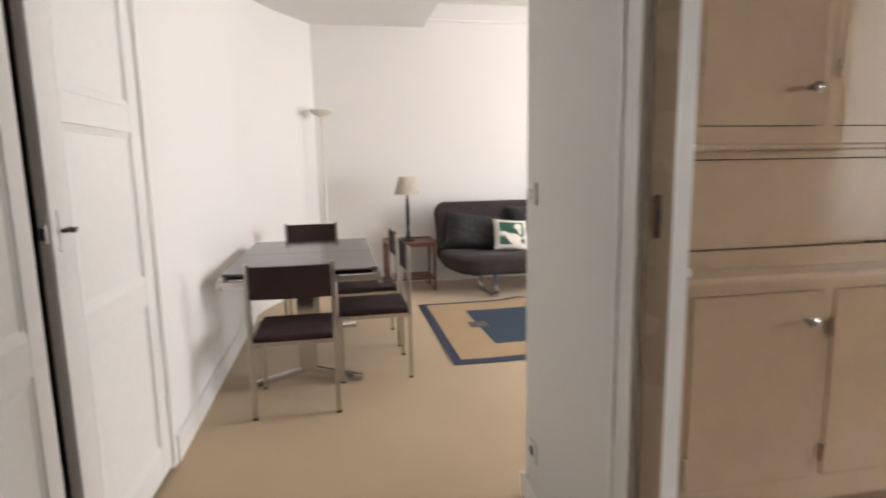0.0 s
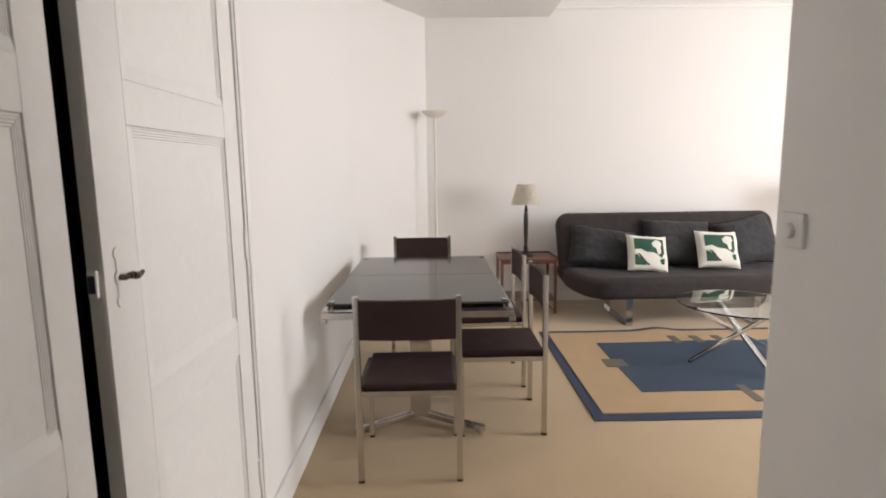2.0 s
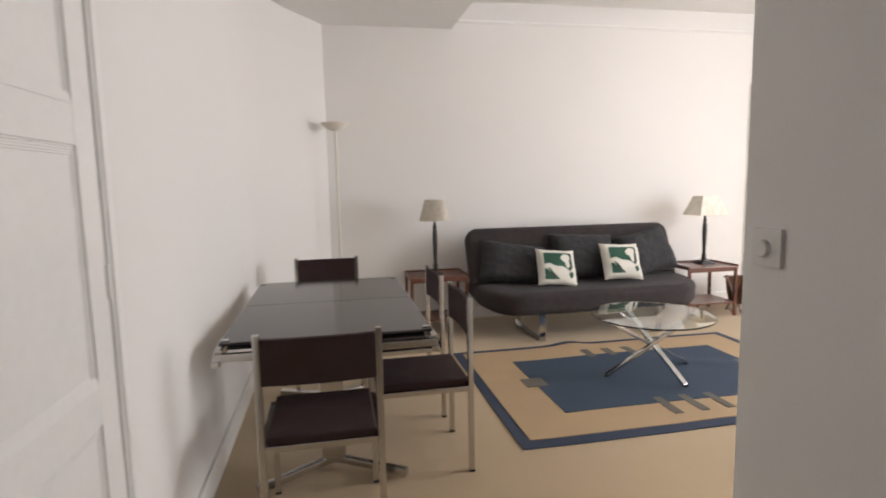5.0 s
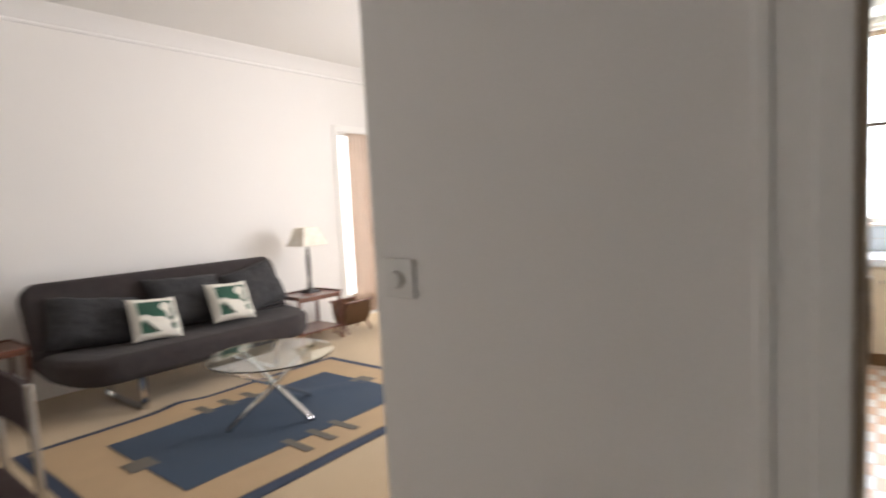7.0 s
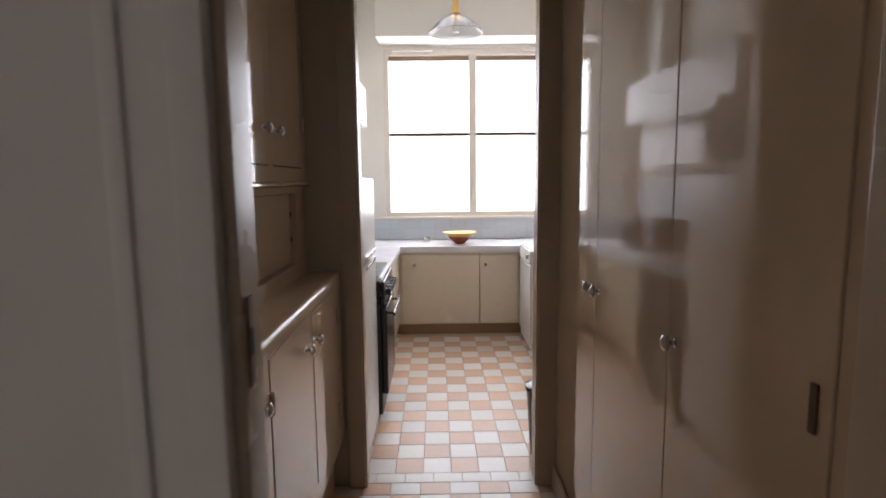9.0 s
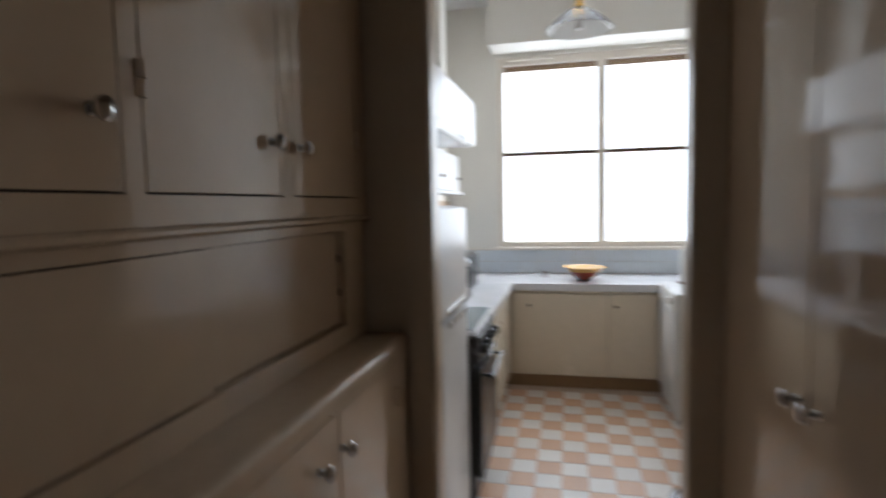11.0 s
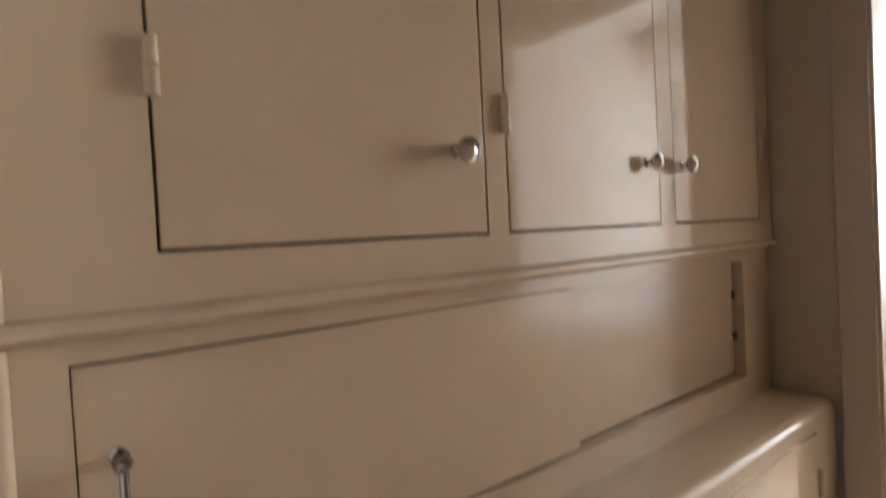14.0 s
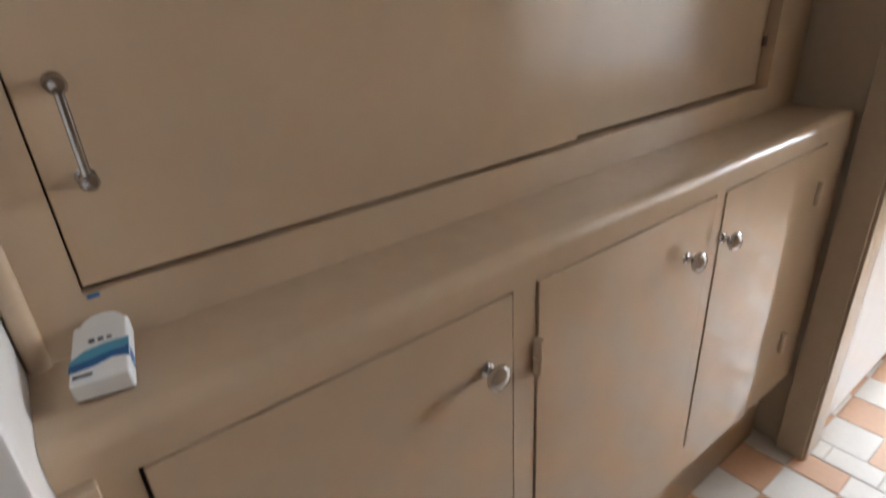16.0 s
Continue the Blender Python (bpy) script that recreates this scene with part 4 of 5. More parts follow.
for a, b in zip(rows, rows[1:] + rows[:1]):
    bm.faces.new((a[0], a[1], b[1], b[0]))
bmesh.ops.recalc_face_normals(bm, faces=bm.faces)
part("moulding", bm, CREAM, buffet, "rounded cream ledge moulding")
# sliding panels between cupboards and ledge
part("slide_frame", pierced((0.8785, 0.941, 2.283, 2.429), (0.992, 1.0490, 1.329, 1.352), ((1, 1),), 1.480, 1.530), CREAM, buffet)
part("middle_back", boxes(((0.8785, 1.545, 0.95), (2.428, 1.862, 1.345))), INNER_SHADE, buffet)
front_panel = part("sliding_panel", boxes(((0.9425, 1.4875, 1.0535), (1.650, 1.4995, 1.3255)), bevel=0.0015), BRUSHED, buffet, "cream sliding panel with a chrome pull")
part("sliding_panel", boxes(((1.60, 1.5045, 1.0535), (2.280, 1.517, 1.3255)), bevel=0.0015), BRUSHED, buffet, "cream sliding panel behind the first")
bm = bmesh.new()
for z in (1.155, 1.237):
    lathe(bm, [(0.0085, 0.0), (0.009, 0.002), (0.006, 0.005), (0.0055, 0.014), (0.0075, 0.019), (0.0085, 0.025), (0.006, 0.031), (0.0, 0.033)], (0.975, 1.4875, z), 20, "y")
rod(bm, (0.975, 1.463, 1.157), (0.975, 1.463, 1.235), 0.0042, 14)
part("pull", bm, WORN_CHROME, front_panel, "chrome bar pull with ball ends")
for z in (1.135, 1.235):
    part("catch", boxes(((2.270, 1.497, z), (2.2825, 1.5042, z + 0.022)), bevel=0.002), BRONZE, buffet, "dark metal catch")
part("blue_tab", boxes(((0.943, 1.4765, 1.0440), (0.954, 1.4798, 1.0485)), bevel=0.001), BLUE, buffet, "small blue plastic tab")
# ledge
bm = bmesh.new()
rows = []
for y, z in ((1.480, 0.992), (1.366, 0.992), (1.357, 0.9910), (1.349, 0.9875), (1.344, 0.982), (1.3418, 0.975), (1.3418, 0.9565), (1.372, 0.9565), (1.480, 0.9565)):
    rows.append([bm.verts.new((x, y, z)) for x in (0.8785, 2.429)])
for a, b in zip(rows, rows[1:] + rows[:1]):
    bm.faces.new((a[0], a[1], b[1], b[0]))
for k in (0, 1):
    bm.faces.new([r[k] for r in rows])
bmesh.ops.recalc_face_normals(bm, faces=bm.faces)
part("ledge", bm, LEDGE, buffet, "cream ledge with a rounded worn nosing")
for y, z0, z1 in ((1.478, 0.9925, 1.3515), (1.466, 1.374, 2.554)):
    bm = bmesh.new()
    rod(bm, (0.8895, y, z0), (0.8895, y, z1), 0.0105, 14)
    part("end_bead", bm, CREAM, buffet, "half-round cream bead")
part("end_stile", boxes(((0.8785, 1.329, 0.0), (0.906, 1.3428, 0.956)), bevel=0.004), CREAM, buffet)
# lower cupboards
part("lower_carcass", boxes(((0.8785, 1.372, 0.263), (2.428, 1.862, 0.949))), INNER_SHADE, buffet)
part("face_frame", pierced((0.8785, 0.934, 1.365, 1.406, 1.849, 1.879, 2.300, 2.426), (0.262, 0.345, 0.944, 0.9560), ((1, 1), (3, 1), (5, 1)), 1.343, 1.371), CREAM, buffet)
cupboard_door(0.934 + g, 1.365 - g, 0.345 + g, 0.944 - g, 1.341, 1.315, 0.851, 0.9335, (0.40,))
cupboard_door(1.406 + g, 1.849 - g, 0.345 + g, 0.944 - g, 1.341, 1.770, 0.851, 1.4055, (0.800, 0.40))
cupboard_door(1.879 + 0.001, 2.300 - g, 0.345 + g, 0.944 - g, 1.341, 1.888, 0.851, 2.3005, (0.80, 0.40))
part("plinth", boxes(((0.8785, 1.398, 0.0), (2.426, 1.412, 0.2615))), BROWN_PLINTH, buffet, "brown painted plinth")


# kitchen doorway casing
casing("trim_kitchen_door", [((2.428, 1.258, 0), (2.452, 1.330, 2.21)), ((2.434, 1.250, 0), (2.452, 1.262, 2.15)), ((2.428, 0.402, 0), (2.452, 0.4900, 2.21)), ((2.434, 0.4861, 0), (2.452, 0.4980, 2.15)), ((2.428, 0.4900, 2.14), (2.452, 1.258, 2.21)), ((2.4515, 1.252, 0), (2.535, 1.2635, 2.14)), ((2.4515, 0.4845, 0), (2.535, 0.4960, 2.14)), ((2.4515, 0.4960, 2.130), (2.535, 1.252, 2.1415))], CREAM_WALL, "cream moulded kitchen door casing")
casing("trim_kitchen_side", [((2.528, 1.258, 0), (2.545, 1.31, 2.19)), ((2.528, 0.44, 0), (2.545, 0.4900, 2.19)), ((2.528, 0.44, 2.14), (2.545, 1.31, 2.19))], KITCHEN_CREAM, "pale casing on the kitchen side")

# passage closets with gloss doors facing the buffet
closet = thing("passage_closet", (1.65, 0.1, 0), "tall cream gloss built-in closet with chrome knobs", "closet")
# carcass colour holds the shade seen in the door gaps
part("carcass", boxes(((0.726, -0.49, 0.0), (2.426, 0.374, 2.55))), INNER_SHADE, closet)
for lo, hi in (((0.726, 0.3745, 0.0), (0.782, 0.406, 2.555)), ((2.090, 0.3745, 0.0), (2.427, 0.406, 2.555)), ((0.782, 0.3745, 2.14), (2.090, 0.406, 2.20)), ((0.782, 0.3745, 0.0), (2.090, 0.406, 0.105)), ((0.782, 0.3745, 2.515), (2.090, 0.406, 2.555))):
    part("face_frame", boxes((lo, hi), bevel=0.002), CREAM, closet)
for x0, x1, kx in ((0.784, 1.293, 1.255), (1.297, 1.858, 1.818), (1.862, 2.088, 1.902)):
    for z0, z1, low in ((0.107, 2.138, True), (2.202, 2.513, False)):
        d = part("closet_door", boxes(((x0, 0.376, z0), (x1, 0.410, z1)), bevel=0.003), CREAM, closet)
        bm = bmesh.new()
        kz = 1.016 if low else 2.26
        lathe(bm, [(0.0105, 0.0), (0.0100, -0.003), (0.0055, -0.005), (0.0055, -0.012), (0.0135, -0.016), (0.0180, -0.021), (0.0175, -0.027), (0.011, -0.032), (0.0, -0.034)], (kx, 0.410, kz), 20, "y")
        part("knob", bm, CHROME, d, "chrome mushroom knob")
part("catch", boxes(((0.806, 0.4102, 1.020), (0.820, 0.4165, 1.092)), bevel=0.002), BRONZE, closet, "dark metal door catch")
structure("baseboard_pantry", boxes(((0.745, 0.410, 0), (2.424, 0.4245, 0.10)), bevel=0.004), CREAM_WALL, "cream skirting under the closet", "skirting")

# tissue packet on the ledge
packet = thing("tissue_packet", (0.936, 1.455, 0.992), "white and blue packet of paper tissues on the ledge", "tissue packet")


def packet_box(nm, x0, y0, x1, y1, z0, z1, mat, bevel, label):
    """A piece of the packet, which leans back against the apron."""
    bm = bmesh.new()
    bx(bm, (x0, y0, z0), (x1, y1, z1), bevel, 3)
    for v in bm.verts:
        v.co.z += 0.0012 * noise.noise(v.co * 60)
    bmesh.ops.rotate(bm, verts=bm.verts, matrix=Matrix.Rotation(radians(9), 3, "X"))
    bmesh.ops.rotate(bm, verts=bm.verts, matrix=Matrix.Rotation(radians(-11), 3, "Z"))
    bmesh.ops.translate(bm, verts=bm.verts, vec=(0.931, 1.380, 0.9928))
    part(nm, bm, mat, packet, label)


packet_box("wrapper", -0.023, 0.006, 0.023, 0.086, 0.0, 0.022, PAPER, 0.0035, "crinkled white wrapper")


def packet_sheet(nm, pts, z0, z1, mat, label):
    """A thin printed or folded piece of the packet, cut to an outline."""
    bm = bmesh.new()
    prism(bm, pts, z0, z1)
    bmesh.ops.rotate(bm, verts=bm.verts, matrix=Matrix.Rotation(radians(9), 3, "X"))
    bmesh.ops.rotate(bm, verts=bm.verts, matrix=Matrix.Rotation(radians(-11), 3, "Z"))
    bmesh.ops.translate(bm, verts=bm.verts, vec=(0.931, 1.380, 0.9928))
    part(nm, bm, mat, packet, label, smooth=False)


packet_sheet("flap", [(0.0195 * math.cos(a), 0.084 + 0.022 * math.sin(a)) for a in (math.pi * k / 14 for k in range(15))], 0.0125, 0.0165, PAPER, "rounded open wrapper flap")
packet_sheet("teal_wave", [(-0.0228, 0.036), (-0.0228, 0.030), (-0.008, 0.033), (0.008, 0.038), (0.0228, 0.040), (0.0228, 0.052), (0.004, 0.051), (-0.012, 0.046)], 0.0215, 0.0224, TEAL, "teal printed wave")
packet_sheet("blue_wave", [(-0.0228, 0.0298), (-0.0228, 0.021), (-0.004, 0.0235), (0.010, 0.029), (0.0228, 0.026), (0.0228, 0.0395), (0.008, 0.0375), (-0.008, 0.0325)], 0.0215, 0.0225, BLUE, "blue printed wave")
packet_box("side_print", 0.0226, 0.026, 0.0234, 0.040, 0.005, 0.019, BLUE, 0.0003, "blue printed edge")
for k in range(3):
    packet_box("print_mark", -0.009 + 0.007 * k, 0.056, -0.004 + 0.007 * k, 0.0605, 0.018, 0.0227, INK_AND_HOLE, 0.0008, "dark printed mark")
packet_box("print_mark", -0.020, 0.013, -0.005, 0.0165, 0.018, 0.0227, INK_AND_HOLE, 0.0008, "dark printed mark")

# ---- kitchen: window ----
win = thing("kitchen_window", (5.60, 0.56, 1.02), "cream painted four-light kitchen window", "window")
for lo, hi in (((5.545, 1.372, 1.02), (5.62, 1.42, 2.62)), ((5.545, -0.30, 1.02), (5.62, -0.252, 2.62)), ((5.545, -0.252, 2.560), (5.62, 1.372, 2.62)), ((5.545, -0.252, 1.02), (5.62, 1.372, 1.066))):
    part("frame", boxes((lo, hi), bevel=0.004), WINDOW_PAINT, win)
part("mullion", boxes(((5.54, 0.530, 1.066), (5.615, 0.600, 2.560)), bevel=0.004), WINDOW_PAINT, win)
for y0, y1 in ((0.600, 1.372), (-0.252, 0.530)):
    part("transom", boxes(((5.565, y0, 1.800), (5.595, y1, 1.832)), bevel=0.003), BRONZE, win, "dark thin glazing bar")
    part("shutter_edge", boxes(((5.60, y0, 2.515), (5.625, y1, 2.560)), bevel=0.003), BROWN_PLINTH, win, "dark lower edge of a rolled shutter")
    for z0, z1 in ((1.066, 1.800), (1.832, 2.560)):
        ob = part("pane", boxes(((5.578, y0, z0), (5.582, y1, z1))), CLEAR, win)
        ob.visible_shadow = False
for z in (2.600,):
    for y0, y1 in ((0.95, 1.33), (-0.15, 0.1)):
        part("vent_strip", boxes(((5.500, y0, z - 0.012), (5.546, y1, z + 0.014)), bevel=0.004), WINDOW_PAINT, win)
part("sill", boxes(((5.47, -0.34, 0.998), (5.56, 1.46, 1.022)), bevel=0.005), WINDOW_PAINT, win)
bm = bmesh.new()
rod(bm, (5.535, 0.565, 1.18), (5.535, 0.565, 1.30), 0.008, 12)
part("catch", bm, WHITE_GLOSS, win)

# ---- kitchen: units under the window ----
def base_unit(name, lo, hi, face, doors, label, group="kitchen base units"):
    """A base cabinet; face is the axis and side of its front, doors run along it."""
    u = thing(name, ((lo[0] + hi[0]) / 2, (lo[1] + hi[1]) / 2, 0), label, "kitchen cabinet", group)
    part("body", boxes((lo, hi)), KITCHEN_CREAM, u)
    for a, b, k, kz in doors:
        if face == "-x":
            d = part("door", boxes(((lo[0] - 0.018, a, lo[2] + 0.01), (lo[0] - 0.0005, b, hi[2] - 0.018)), bevel=0.003), KITCHEN_CREAM, u)
            bm = bmesh.new()
            rod(bm, (lo[0] - 0.018, k, kz), (lo[0] - 0.042, k, kz), 0.010, 14, 0.013)
        else:
            s = -1 if face == "-y" else 1
            yf = lo[1] if s < 0 else hi[1]
            ys = sorted((yf + s * 0.0005, yf + s * 0.018))
            d = part("door", boxes(((a, ys[0], lo[2] + 0.01), (b, ys[1], hi[2] - 0.018)), bevel=0.003), KITCHEN_CREAM, u)
            bm = bmesh.new()
            rod(bm, (k, yf + s * 0.018, kz), (k, yf + s * 0.042, kz), 0.010, 14, 0.013)
        part("knob", bm, STEEL, d)
    return u


base_unit("base_cabinet", (4.920, 0.552, 0.097), (5.515, 1.275, 0.738), "-x", [(0.555, 1.240, 1.125, 0.635)], "cream base cabinet under the kitchen window")
base_unit("base_cabinet", (4.920, -0.49, 0.097), (5.515, 0.550, 0.738), "-x", [(0.210, 0.548, 0.502, 0.635)], "cream base cabinet beside the washing machine")
base_unit("base_cabinet", (3.68, 1.285, 0.097), (4.30, 1.860, 0.738), "-y", [(3.69, 4.28, 4.22, 0.64)], "cream base cabinet beside the cooker")
base_unit("drawer_cabinet", (4.305, 1.285, 0.097), (5.515, 1.860, 0.738), "-y", [(4.31, 4.88, 4.60, 0.64)], "cream corner base cabinet")
structure("trim_plinth", boxes(((4.945, 0.15, 0), (4.965, 1.30, 0.0965)), ((3.68, 1.300, 0), (4.945, 1.32, 0.0965))), BROWN_PLINTH, "brown kitchen plinth", "plinth")
counter = thing("worktop", (5.2, 0.9, 0.74), "pale L-shaped kitchen worktop", "worktop")
bm = bmesh.new()
bx(bm, (4.885, -0.49, 0.742), (5.518, 1.860, 0.800), 0.006)
part("window_run", bm, WORKTOP, counter)
part("cooker_run", boxes(((3.672, 1.248, 0.742), (4.884, 1.860, 0.800)), bevel=0.006), WORKTOP, counter)

# fridge-freezer beside the doorway
fridge = thing("fridge", (2.84, 1.56, 0), "white low fridge-freezer with rounded doors", "fridge")
part("body", boxes(((2.575, 1.305, 0.03), (3.090, 1.85, 1.395)), bevel=0.010), ENAMEL, fridge)
part("lower_door", boxes(((2.577, 1.262, 0.05), (3.088, 1.304, 0.972)), bevel=0.014), ENAMEL, fridge)
part("upper_door", boxes(((2.577, 1.262, 0.986), (3.088, 1.304, 1.390)), bevel=0.014), ENAMEL, fridge)
for z in (0.955, 1.000):
    part("handle", boxes(((2.66, 1.252, z), (3.02, 1.263, z + 0.018)), bevel=0.003), STEEL, fridge)
for x in (2.62, 3.05):
    bm = bmesh.new()
    rod(bm, (x, 1.36, 0.0), (x, 1.36, 0.03), 0.018, 12)
    part("foot", bm, BLACK, fridge)

tray = thing("serving_tray", (2.84, 1.56, 1.395), "white oval tray lying on the fridge", "tray")
bm = bmesh.new()
lathe(bm, [(0.0, 1.396), (0.13, 1.396), (0.155, 1.405), (0.185, 1.432), (0.190, 1.434), (0.186, 1.439), (0.150, 1.412), (0.0, 1.404)], (2.84, 1.56, 0), 36)
for v in bm.verts:
    v.co.y = 1.56 + (v.co.y - 1.56) * 0.78
part("dish", bm, ENAMEL, tray)

# cooker
cooker = thing("cooker", (3.38, 1.55, 0), "black and white gas cooker with folded glass lid", "cooker")
part("body", boxes(((3.125, 1.245, 0.04), (3.660, 1.855, 0.815)), bevel=0.006), BLACK, cooker)
part("oven_door", boxes(((3.135, 1.212, 0.16), (3.650, 1.2445, 0.66)), bevel=0.008), BLACK, cooker, "black glass oven door")
bm = bmesh.new()
rod(bm, (3.17, 1.175, 0.62), (3.615, 1.175, 0.62), 0.010, 14)
for x in (3.20, 3.585):
    rod(bm, (x, 1.213, 0.62), (x, 1.175, 0.62), 0.008, 12)
part("oven_handle", bm, BLACK, cooker)
part("control_panel", boxes(((3.130, 1.222, 0.68), (3.655, 1.2445, 0.812)), bevel=0.005), BLACK, cooker, "black control panel")
for k in range(5):
    bm = bmesh.new()
    x = 3.20 + 0.095 * k
    rod(bm, (x, 1.222, 0.745), (x, 1.190, 0.745), 0.024, 18, 0.019)
    part("control_knob", bm, BLACK, cooker)
part("hob", boxes(((3.125, 1.235, 0.8155), (3.660, 1.855, 0.835)), bevel=0.006), ENAMEL, cooker)
part("lid", boxes(((3.130, 1.250, 0.8365), (3.655, 1.845, 0.848)), bevel=0.004), GREY_GLASS, cooker, "grey glass cooker lid")
for x in (3.16, 3.62):
    for y in (1.30, 1.80):
        bm = bmesh.new()
        rod(bm, (x, y, 0.0), (x, y, 0.04), 0.018, 12)
        part("foot", bm, BLACK, cooker)

# wall cabinets, hood and duct over the cooker
wall_units = thing("wall_cabinet", (4.2, 1.7, 1.8), "white kitchen wall cabinets over the cooker", "wall cabinet")
part("body", boxes(((3.10, 1.520, 1.815), (4.80, 1.860, 2.13)), bevel=0.004), ENAMEL, wall_units)
for k in range(3):
    d = part("door", boxes(((3.104 + 0.566 * k, 1.500, 1.82), (3.664 + 0.566 * k, 1.5195, 2.125)), bevel=0.003), ENAMEL, wall_units)
hood = thing("range_hood", (3.6, 1.65, 1.75), "slim white extractor hood with small switches", "range hood")
part("body", boxes(((3.15, 1.440, 1.752), (4.05, 1.855, 1.8145)), bevel=0.006), ENAMEL, hood)
part("front_panel", boxes(((3.16, 1.4285, 1.757), (4.04, 1.4395, 1.808)), bevel=0.003), PLASTIC, hood)
for x in (3.80, 3.88, 3.94):
    part("switch", boxes(((x, 1.4245, 1.772), (x + 0.03, 1.4285, 1.790)), bevel=0.001), BLACK, hood)
duct = thing("duct", (4.7, 1.78, 2.131), "white boxed flue pipe rising to the ceiling", "flue pipe")
bm = bmesh.new()
bx(bm, (4.62, 1.70, 2.131), (4.78, 1.861, 3.049), 0.01)
part("pipe", bm, KITCHEN_WALL, duct)
shelf_box = thing("spice_cabinet", (3.9, 1.78, 1.44), "small white wall cabinet with a dark knob", "wall cabinet")
part("body", boxes(((3.70, 1.640, 1.490), (4.78, 1.860, 1.750)), bevel=0.004), ENAMEL, shelf_box)
part("shelf", boxes(((3.66, 1.600, 1.470), (4.84, 1.860, 1.4895)), bevel=0.003), ENAMEL, shelf_box)
for a, b in ((3.702, 4.238), (4.242, 4.778)):
    d = part("door", boxes(((a, 1.6215, 1.494), (b, 1.6395, 1.746)), bevel=0.003), ENAMEL, shelf_box)
    bm = bmesh.new()
    rod(bm, (b - 0.03, 1.6215, 1.585), (b - 0.03, 1.600, 1.585), 0.010, 12)
    part("knob", bm, BRONZE, d)
oven = thing("microwave", (4.62, 1.66, 0.80), "dark microwave oven on the worktop", "microwave")
part("body", boxes(((4.42, 1.500, 0.812), (4.80, 1.850, 1.050)), bevel=0.008), BLACK, oven)
part("door", boxes(((4.425, 1.484, 0.818), (4.70, 1.4995, 1.044)), bevel=0.004), BLACK, oven)
part("panel", boxes(((4.703, 1.486, 0.818), (4.795, 1.4995, 1.044)), bevel=0.003), STEEL, oven)
for x in (4.46, 4.76):
    bm = bmesh.new()
    rod(bm, (x, 1.54, 0.80), (x, 1.54, 0.812), 0.012, 10)
    part("foot", bm, BLACK, oven)
kettle = thing("coffee_pot", (4.22, 1.50, 0.80), "shiny steel coffee pot on the worktop", "coffee pot")
bm = bmesh.new()
lathe(bm, [(0.055, 0.80), (0.058, 0.81), (0.046, 0.90), (0.040, 0.925), (0.050, 0.94), (0.054, 1.02), (0.036, 1.05), (0.010, 1.062), (0.0, 1.075)], (4.22, 1.50, 0), 28)
part("pot", bm, CHROME, kettle)
bm = bmesh.new()
for a, b in (((4.17, 1.47, 1.01), (4.12, 1.44, 1.00)), ((4.12, 1.44, 1.00), (4.13, 1.45, 0.88))):
    rod(bm, a, b, 0.009, 12)
part("handle", bm, BLACK, kettle)

# white machine and cabinet on the other side
washer = thing("washing_machine", (4.6, -0.17, 0), "white washing machine under the worktop level", "washing machine")
part("body", boxes(((4.325, -0.48, 0.02), (4.878, 0.190, 0.825)), bevel=0.012), ENAMEL, washer)
part("front_panel", boxes(((4.332, 0.1905, 0.09), (4.872, 0.203, 0.70)), bevel=0.008), ENAMEL, washer)
part("control_strip", boxes(((4.332, 0.1905, 0.71), (4.872, 0.205, 0.815)), bevel=0.006), PLASTIC, washer)
bm = bmesh.new()
rod(bm, (4.42, 0.205, 0.765), (4.42, 0.225, 0.765), 0.022, 18)
part("dial", bm, STEEL, washer)
for x in (4.37, 4.83):
    bm = bmesh.new()
    rod(bm, (x, 0.08, 0.0), (x, 0.08, 0.02), 0.018, 12)
    part("foot", bm, BLACK, washer)
base_unit("base_cabinet", (3.30, -0.49, 0.05), (4.315, 0.115, 0.800), "+y", [(3.305, 3.80, 3.74, 0.66), (3.805, 4.31, 3.87, 0.66)], "cream base cabinet beside the kitchen door")
side_top = thing("worktop", (3.8, -0.18, 0.80), "pale worktop over the side cabinet", "worktop")
part("slab", boxes(((3.29, -0.49, 0.8005), (4.318, 0.150, 0.838)), bevel=0.005), WORKTOP, side_top)
roll = thing("paper_towel", (4.80, 0.02, 0.825), "white kitchen paper roll on a stand", "paper towel")
bm = bmesh.new()
lathe(bm, [(0.018, 0.84), (0.062, 0.84), (0.064, 0.845), (0.064, 1.055), (0.062, 1.06), (0.018, 1.06)], (4.80, 0.02, 0), 28)
part("roll", bm, PAPER, roll)
bm = bmesh.new()
rod(bm, (4.80, 0.02, 0.825), (4.80, 0.02, 0.839), 0.075, 28)
rod(bm, (4.80, 0.02, 0.839), (4.80, 0.02, 1.10), 0.008, 12)
part("stand", bm, MAHOGANY, roll)
bottle = thing("detergent_bottle", (4.58, 0.0, 0.825), "blue detergent bottle on the washing machine", "bottle")
bm = bmesh.new()
lathe(bm, [(0.036, 0.825), (0.040, 0.83), (0.040, 0.94), (0.030, 0.965), (0.014, 0.98), (0.014, 1.0)], (4.58, 0.0, 0), 20)
part("body", bm, BLUE, bottle)
bm = bmesh.new()
rod(bm, (4.58, 0.0, 1.0), (4.58, 0.0, 1.02), 0.016, 14)
part("cap", bm, PLASTIC, bottle)

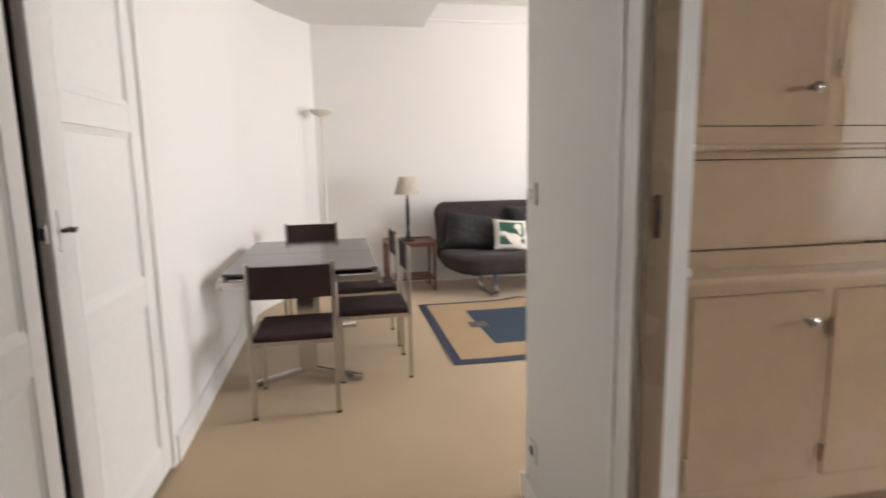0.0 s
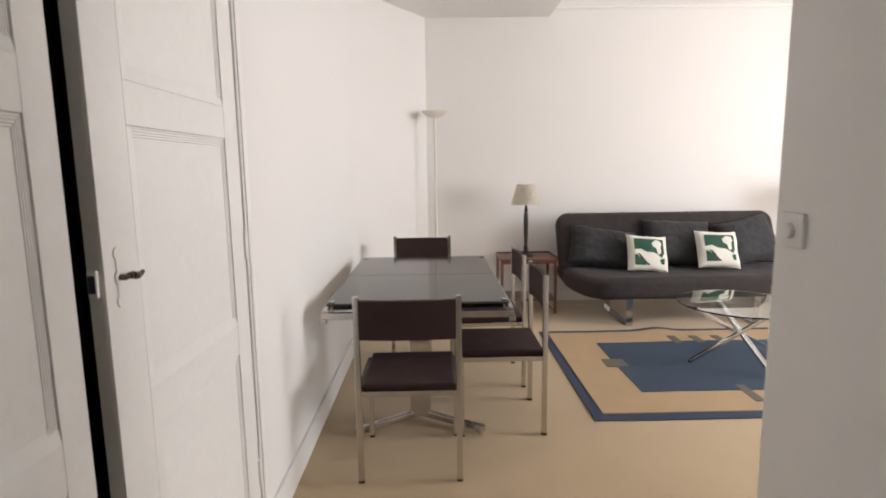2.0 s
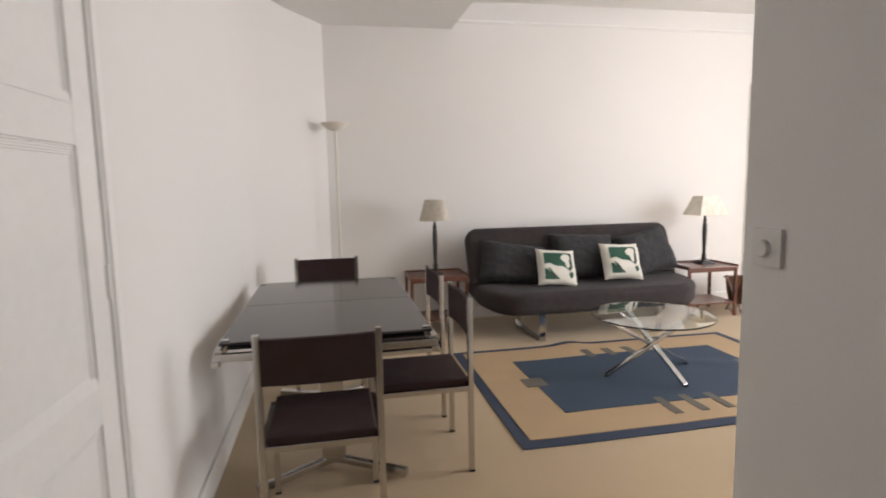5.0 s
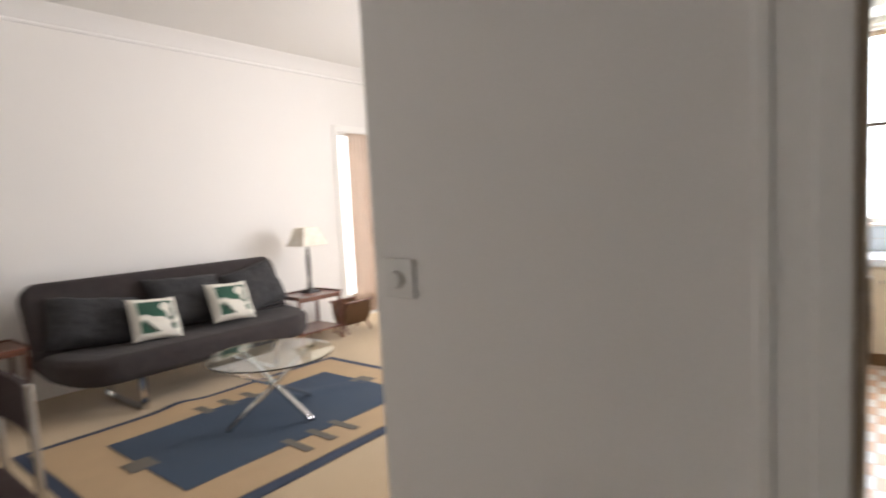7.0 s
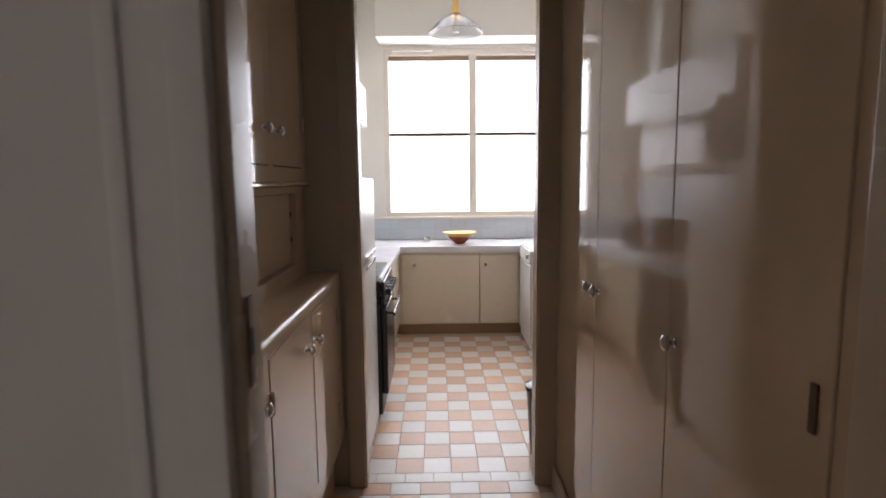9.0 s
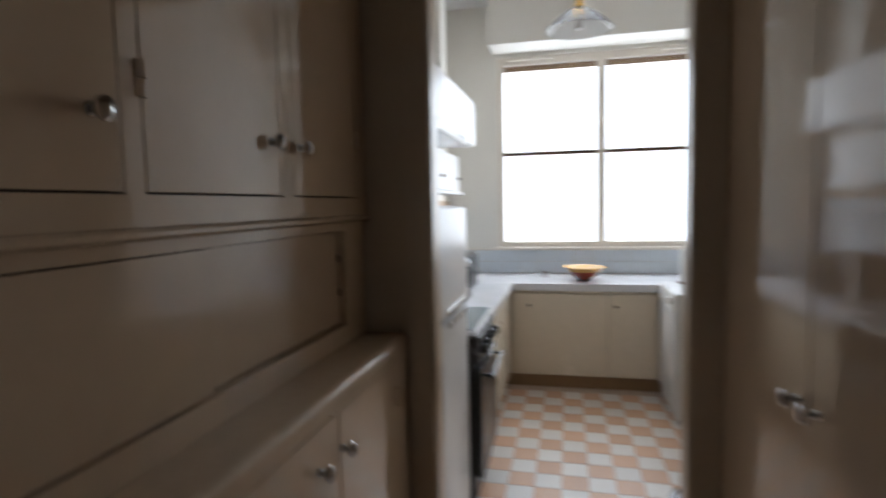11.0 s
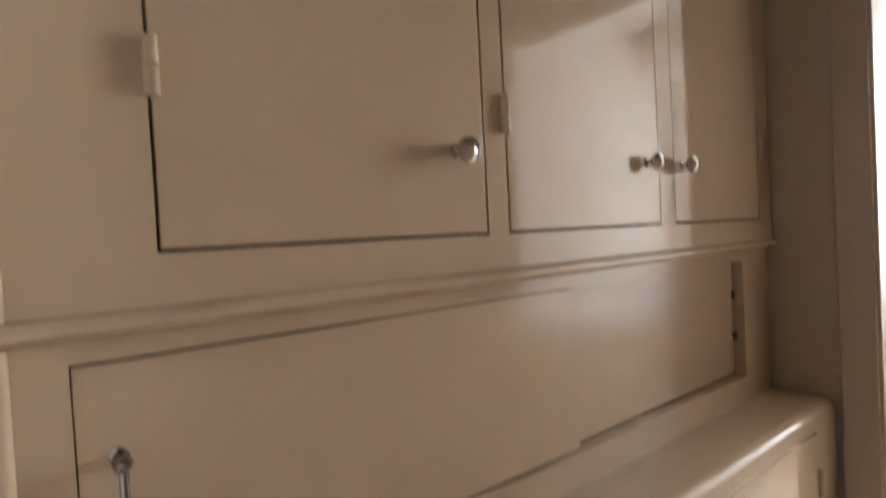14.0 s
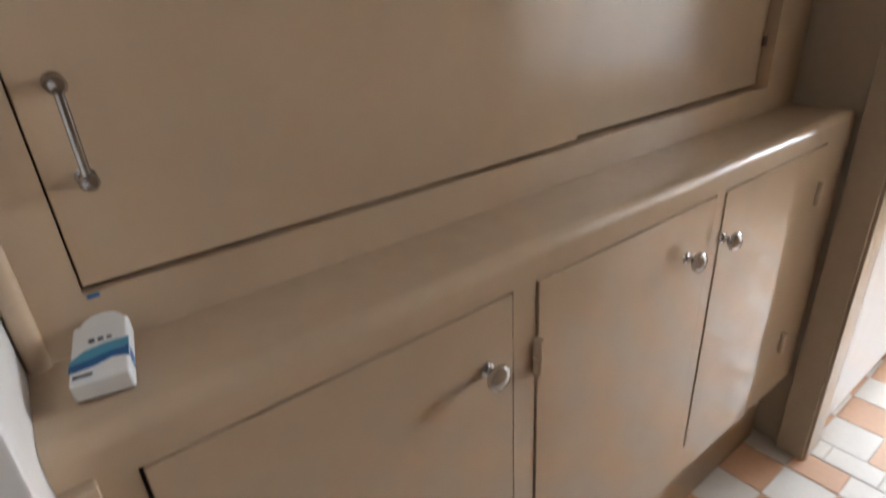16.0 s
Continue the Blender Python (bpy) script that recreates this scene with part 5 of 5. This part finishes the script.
# bowl and pot on the window worktop
bowl = thing("fruit_bowl", (5.12, 0.715, 0.80), "wide yellow and red glazed bowl on the worktop", "bowl")
bm = bmesh.new()
lathe(bm, [(0.045, 0.80), (0.055, 0.812), (0.095, 0.845), (0.112, 0.866)], (5.12, 0.715, 0), 36)
part("foot", bm, RED, bowl, "dark red glazed base")
bm = bmesh.new()
lathe(bm, [(0.1125, 0.8665), (0.135, 0.886), (0.160, 0.897), (0.160, 0.902), (0.130, 0.893), (0.10, 0.872), (0.0, 0.868)], (5.12, 0.715, 0), 36)
part("rim", bm, YELLOW, bowl, "yellow glazed rim")
pot = thing("small_pot", (5.22, 1.02, 0.80), "small grey pot on the worktop", "pot")
bm = bmesh.new()
lathe(bm, [(0.026, 0.80), (0.031, 0.806), (0.032, 0.85), (0.028, 0.85), (0.026, 0.82), (0.0, 0.818)], (5.22, 1.02, 0), 20)
part("body", bm, STEEL, pot)
bin_ = thing("waste_bin", (2.72, 0.36, 0), "black plastic waste bin beside the doorway", "waste bin")
bm = bmesh.new()
lathe(bm, [(0.085, 0.0), (0.095, 0.01), (0.115, 0.33), (0.122, 0.345), (0.118, 0.36), (0.06, 0.385), (0.0, 0.39)], (2.72, 0.375, 0), 28)
part("bucket", bm, BLACK, bin_)

# pendant lamp
lx, ly = 4.40, 0.765
pendant = thing("pendant_lamp", (lx, ly, 3.05), "glass saucer pendant lamp with a brass holder", "pendant lamp")
bm = bmesh.new()
rod(bm, (lx, ly, 2.70), (lx, ly, 3.05), 0.005, 8)
rod(bm, (lx, ly, 3.02), (lx, ly, 3.05), 0.05, 20)
part("cord", bm, BRASS, pendant)
bm = bmesh.new()
lathe(bm, [(0.012, 2.72), (0.022, 2.70), (0.024, 2.63), (0.034, 2.615), (0.036, 2.585), (0.0, 2.585)], (lx, ly, 0), 24)
part("holder", bm, BRASS, pendant)
bm = bmesh.new()
lathe(bm, [(0.036, 2.605), (0.090, 2.575), (0.160, 2.520), (0.204, 2.470), (0.204, 2.466), (0.158, 2.513), (0.088, 2.568), (0.036, 2.598)], (lx, ly, 0), 48)
part("shade", bm, glass("frosted_glass", (0.93, 0.96, 1.0), 0.15), pendant, "pale ribbed glass saucer shade")
bm = bmesh.new()
lathe(bm, [(0.0, 2.465), (0.022, 2.472), (0.031, 2.495), (0.026, 2.525), (0.014, 2.555), (0.013, 2.585)], (lx, ly, 0), 24)
part("bulb", bm, PLASTIC, pendant)

# ---- pieces of walls and floors ----
tile_size = 0.1405
pitch = 0.1425


def tile_mesh(name, w, d, h, mat):
    bm = bmesh.new()
    bx(bm, (0, 0, -h), (w, d, 0), 0.0012, 1)
    return mesh_of(name, bm, mat, False)


peach, white = tile_mesh("tile_peach", tile_size, 0.1305, 0.006, TILE_PEACH), tile_mesh("tile_white", tile_size, 0.1305, 0.006, TILE_WHITE)
ypitch = 0.1325


def lay(x0, x1, y0, y1, ox, oy, odd):
    i0, i1 = math.floor((x0 - ox) / pitch), math.ceil((x1 - ox) / pitch)
    j0, j1 = math.floor((y0 - oy) / ypitch), math.ceil((y1 - oy) / ypitch)
    for i in range(i0, i1):
        for j in range(j0, j1):
            x, y = ox + i * pitch, oy + j * ypitch
            if x < x0 - 1e-6 or x + tile_size > x1 + 0.004 or y < y0 - 0.14 or y > y1:
                continue
            ob = new("tile", white if (i + j) % 2 == odd else peach)
            ob.parent = floor_kitchen
            ob.location = (x, y, 0)


lay(2.557, 4.95, 0.02, 1.32, 2.557, 0.872, 0)
lay(0.73, 2.380, 0.41, 1.397, 2.3765 - pitch * 12, 1.147 - ypitch * 6, 1)
cut_peach, cut_white = tile_mesh("cut_tile_peach", 0.094, 0.1305, 0.006, TILE_PEACH), tile_mesh("cut_tile_white", 0.094, 0.1305, 0.006, TILE_WHITE)
for j in range(-5, 3):
    ob = new("tile", cut_white if j % 2 else cut_peach)
    ob.parent = floor_kitchen
    ob.location = (2.3785, 1.147 + j * ypitch, 0)
strip = tile_mesh("threshold_tile", 0.080, 0.1305, 0.006, TILE_WHITE)
for j in range(-4, 4):
    ob = new("tile", strip)
    ob.parent = floor_kitchen
    ob.location = (2.4745, 0.955 + j * ypitch, 0.001)
bm = bmesh.new()
bx(bm, (-0.006, 0, 0), (0, 0.147, 0.096), 0.0012, 1)
splash_mesh = mesh_of("splash_tile", bm, SPLASH, False)
wall_splash = structure("trim_splashback", boxes(((5.508, -0.48, 0.80), (5.519, 1.86, 1.0)), ((3.672, 1.8515, 0.80), (5.508, 1.8615, 1.43))), GROUT, "pale blue tiled splashback", "splashback")
for i in range(15):
    for j in range(2):
        ob = new("tile", splash_mesh)
        ob.parent = wall_splash
        ob.location = (5.508, -0.40 + 0.149 * i, 0.802 + 0.098 * j)
bm = bmesh.new()
bx(bm, (0, -0.006, 0), (0.147, 0, 0.096), 0.0012, 1)
side_mesh = mesh_of("splash_tile", bm, SPLASH, False)
for i in range(12):
    for j in range(6):
        ob = new("tile", side_mesh)
        ob.parent = wall_splash
        ob.location = (3.676 + 0.149 * i, 1.8515, 0.802 + 0.098 * j)
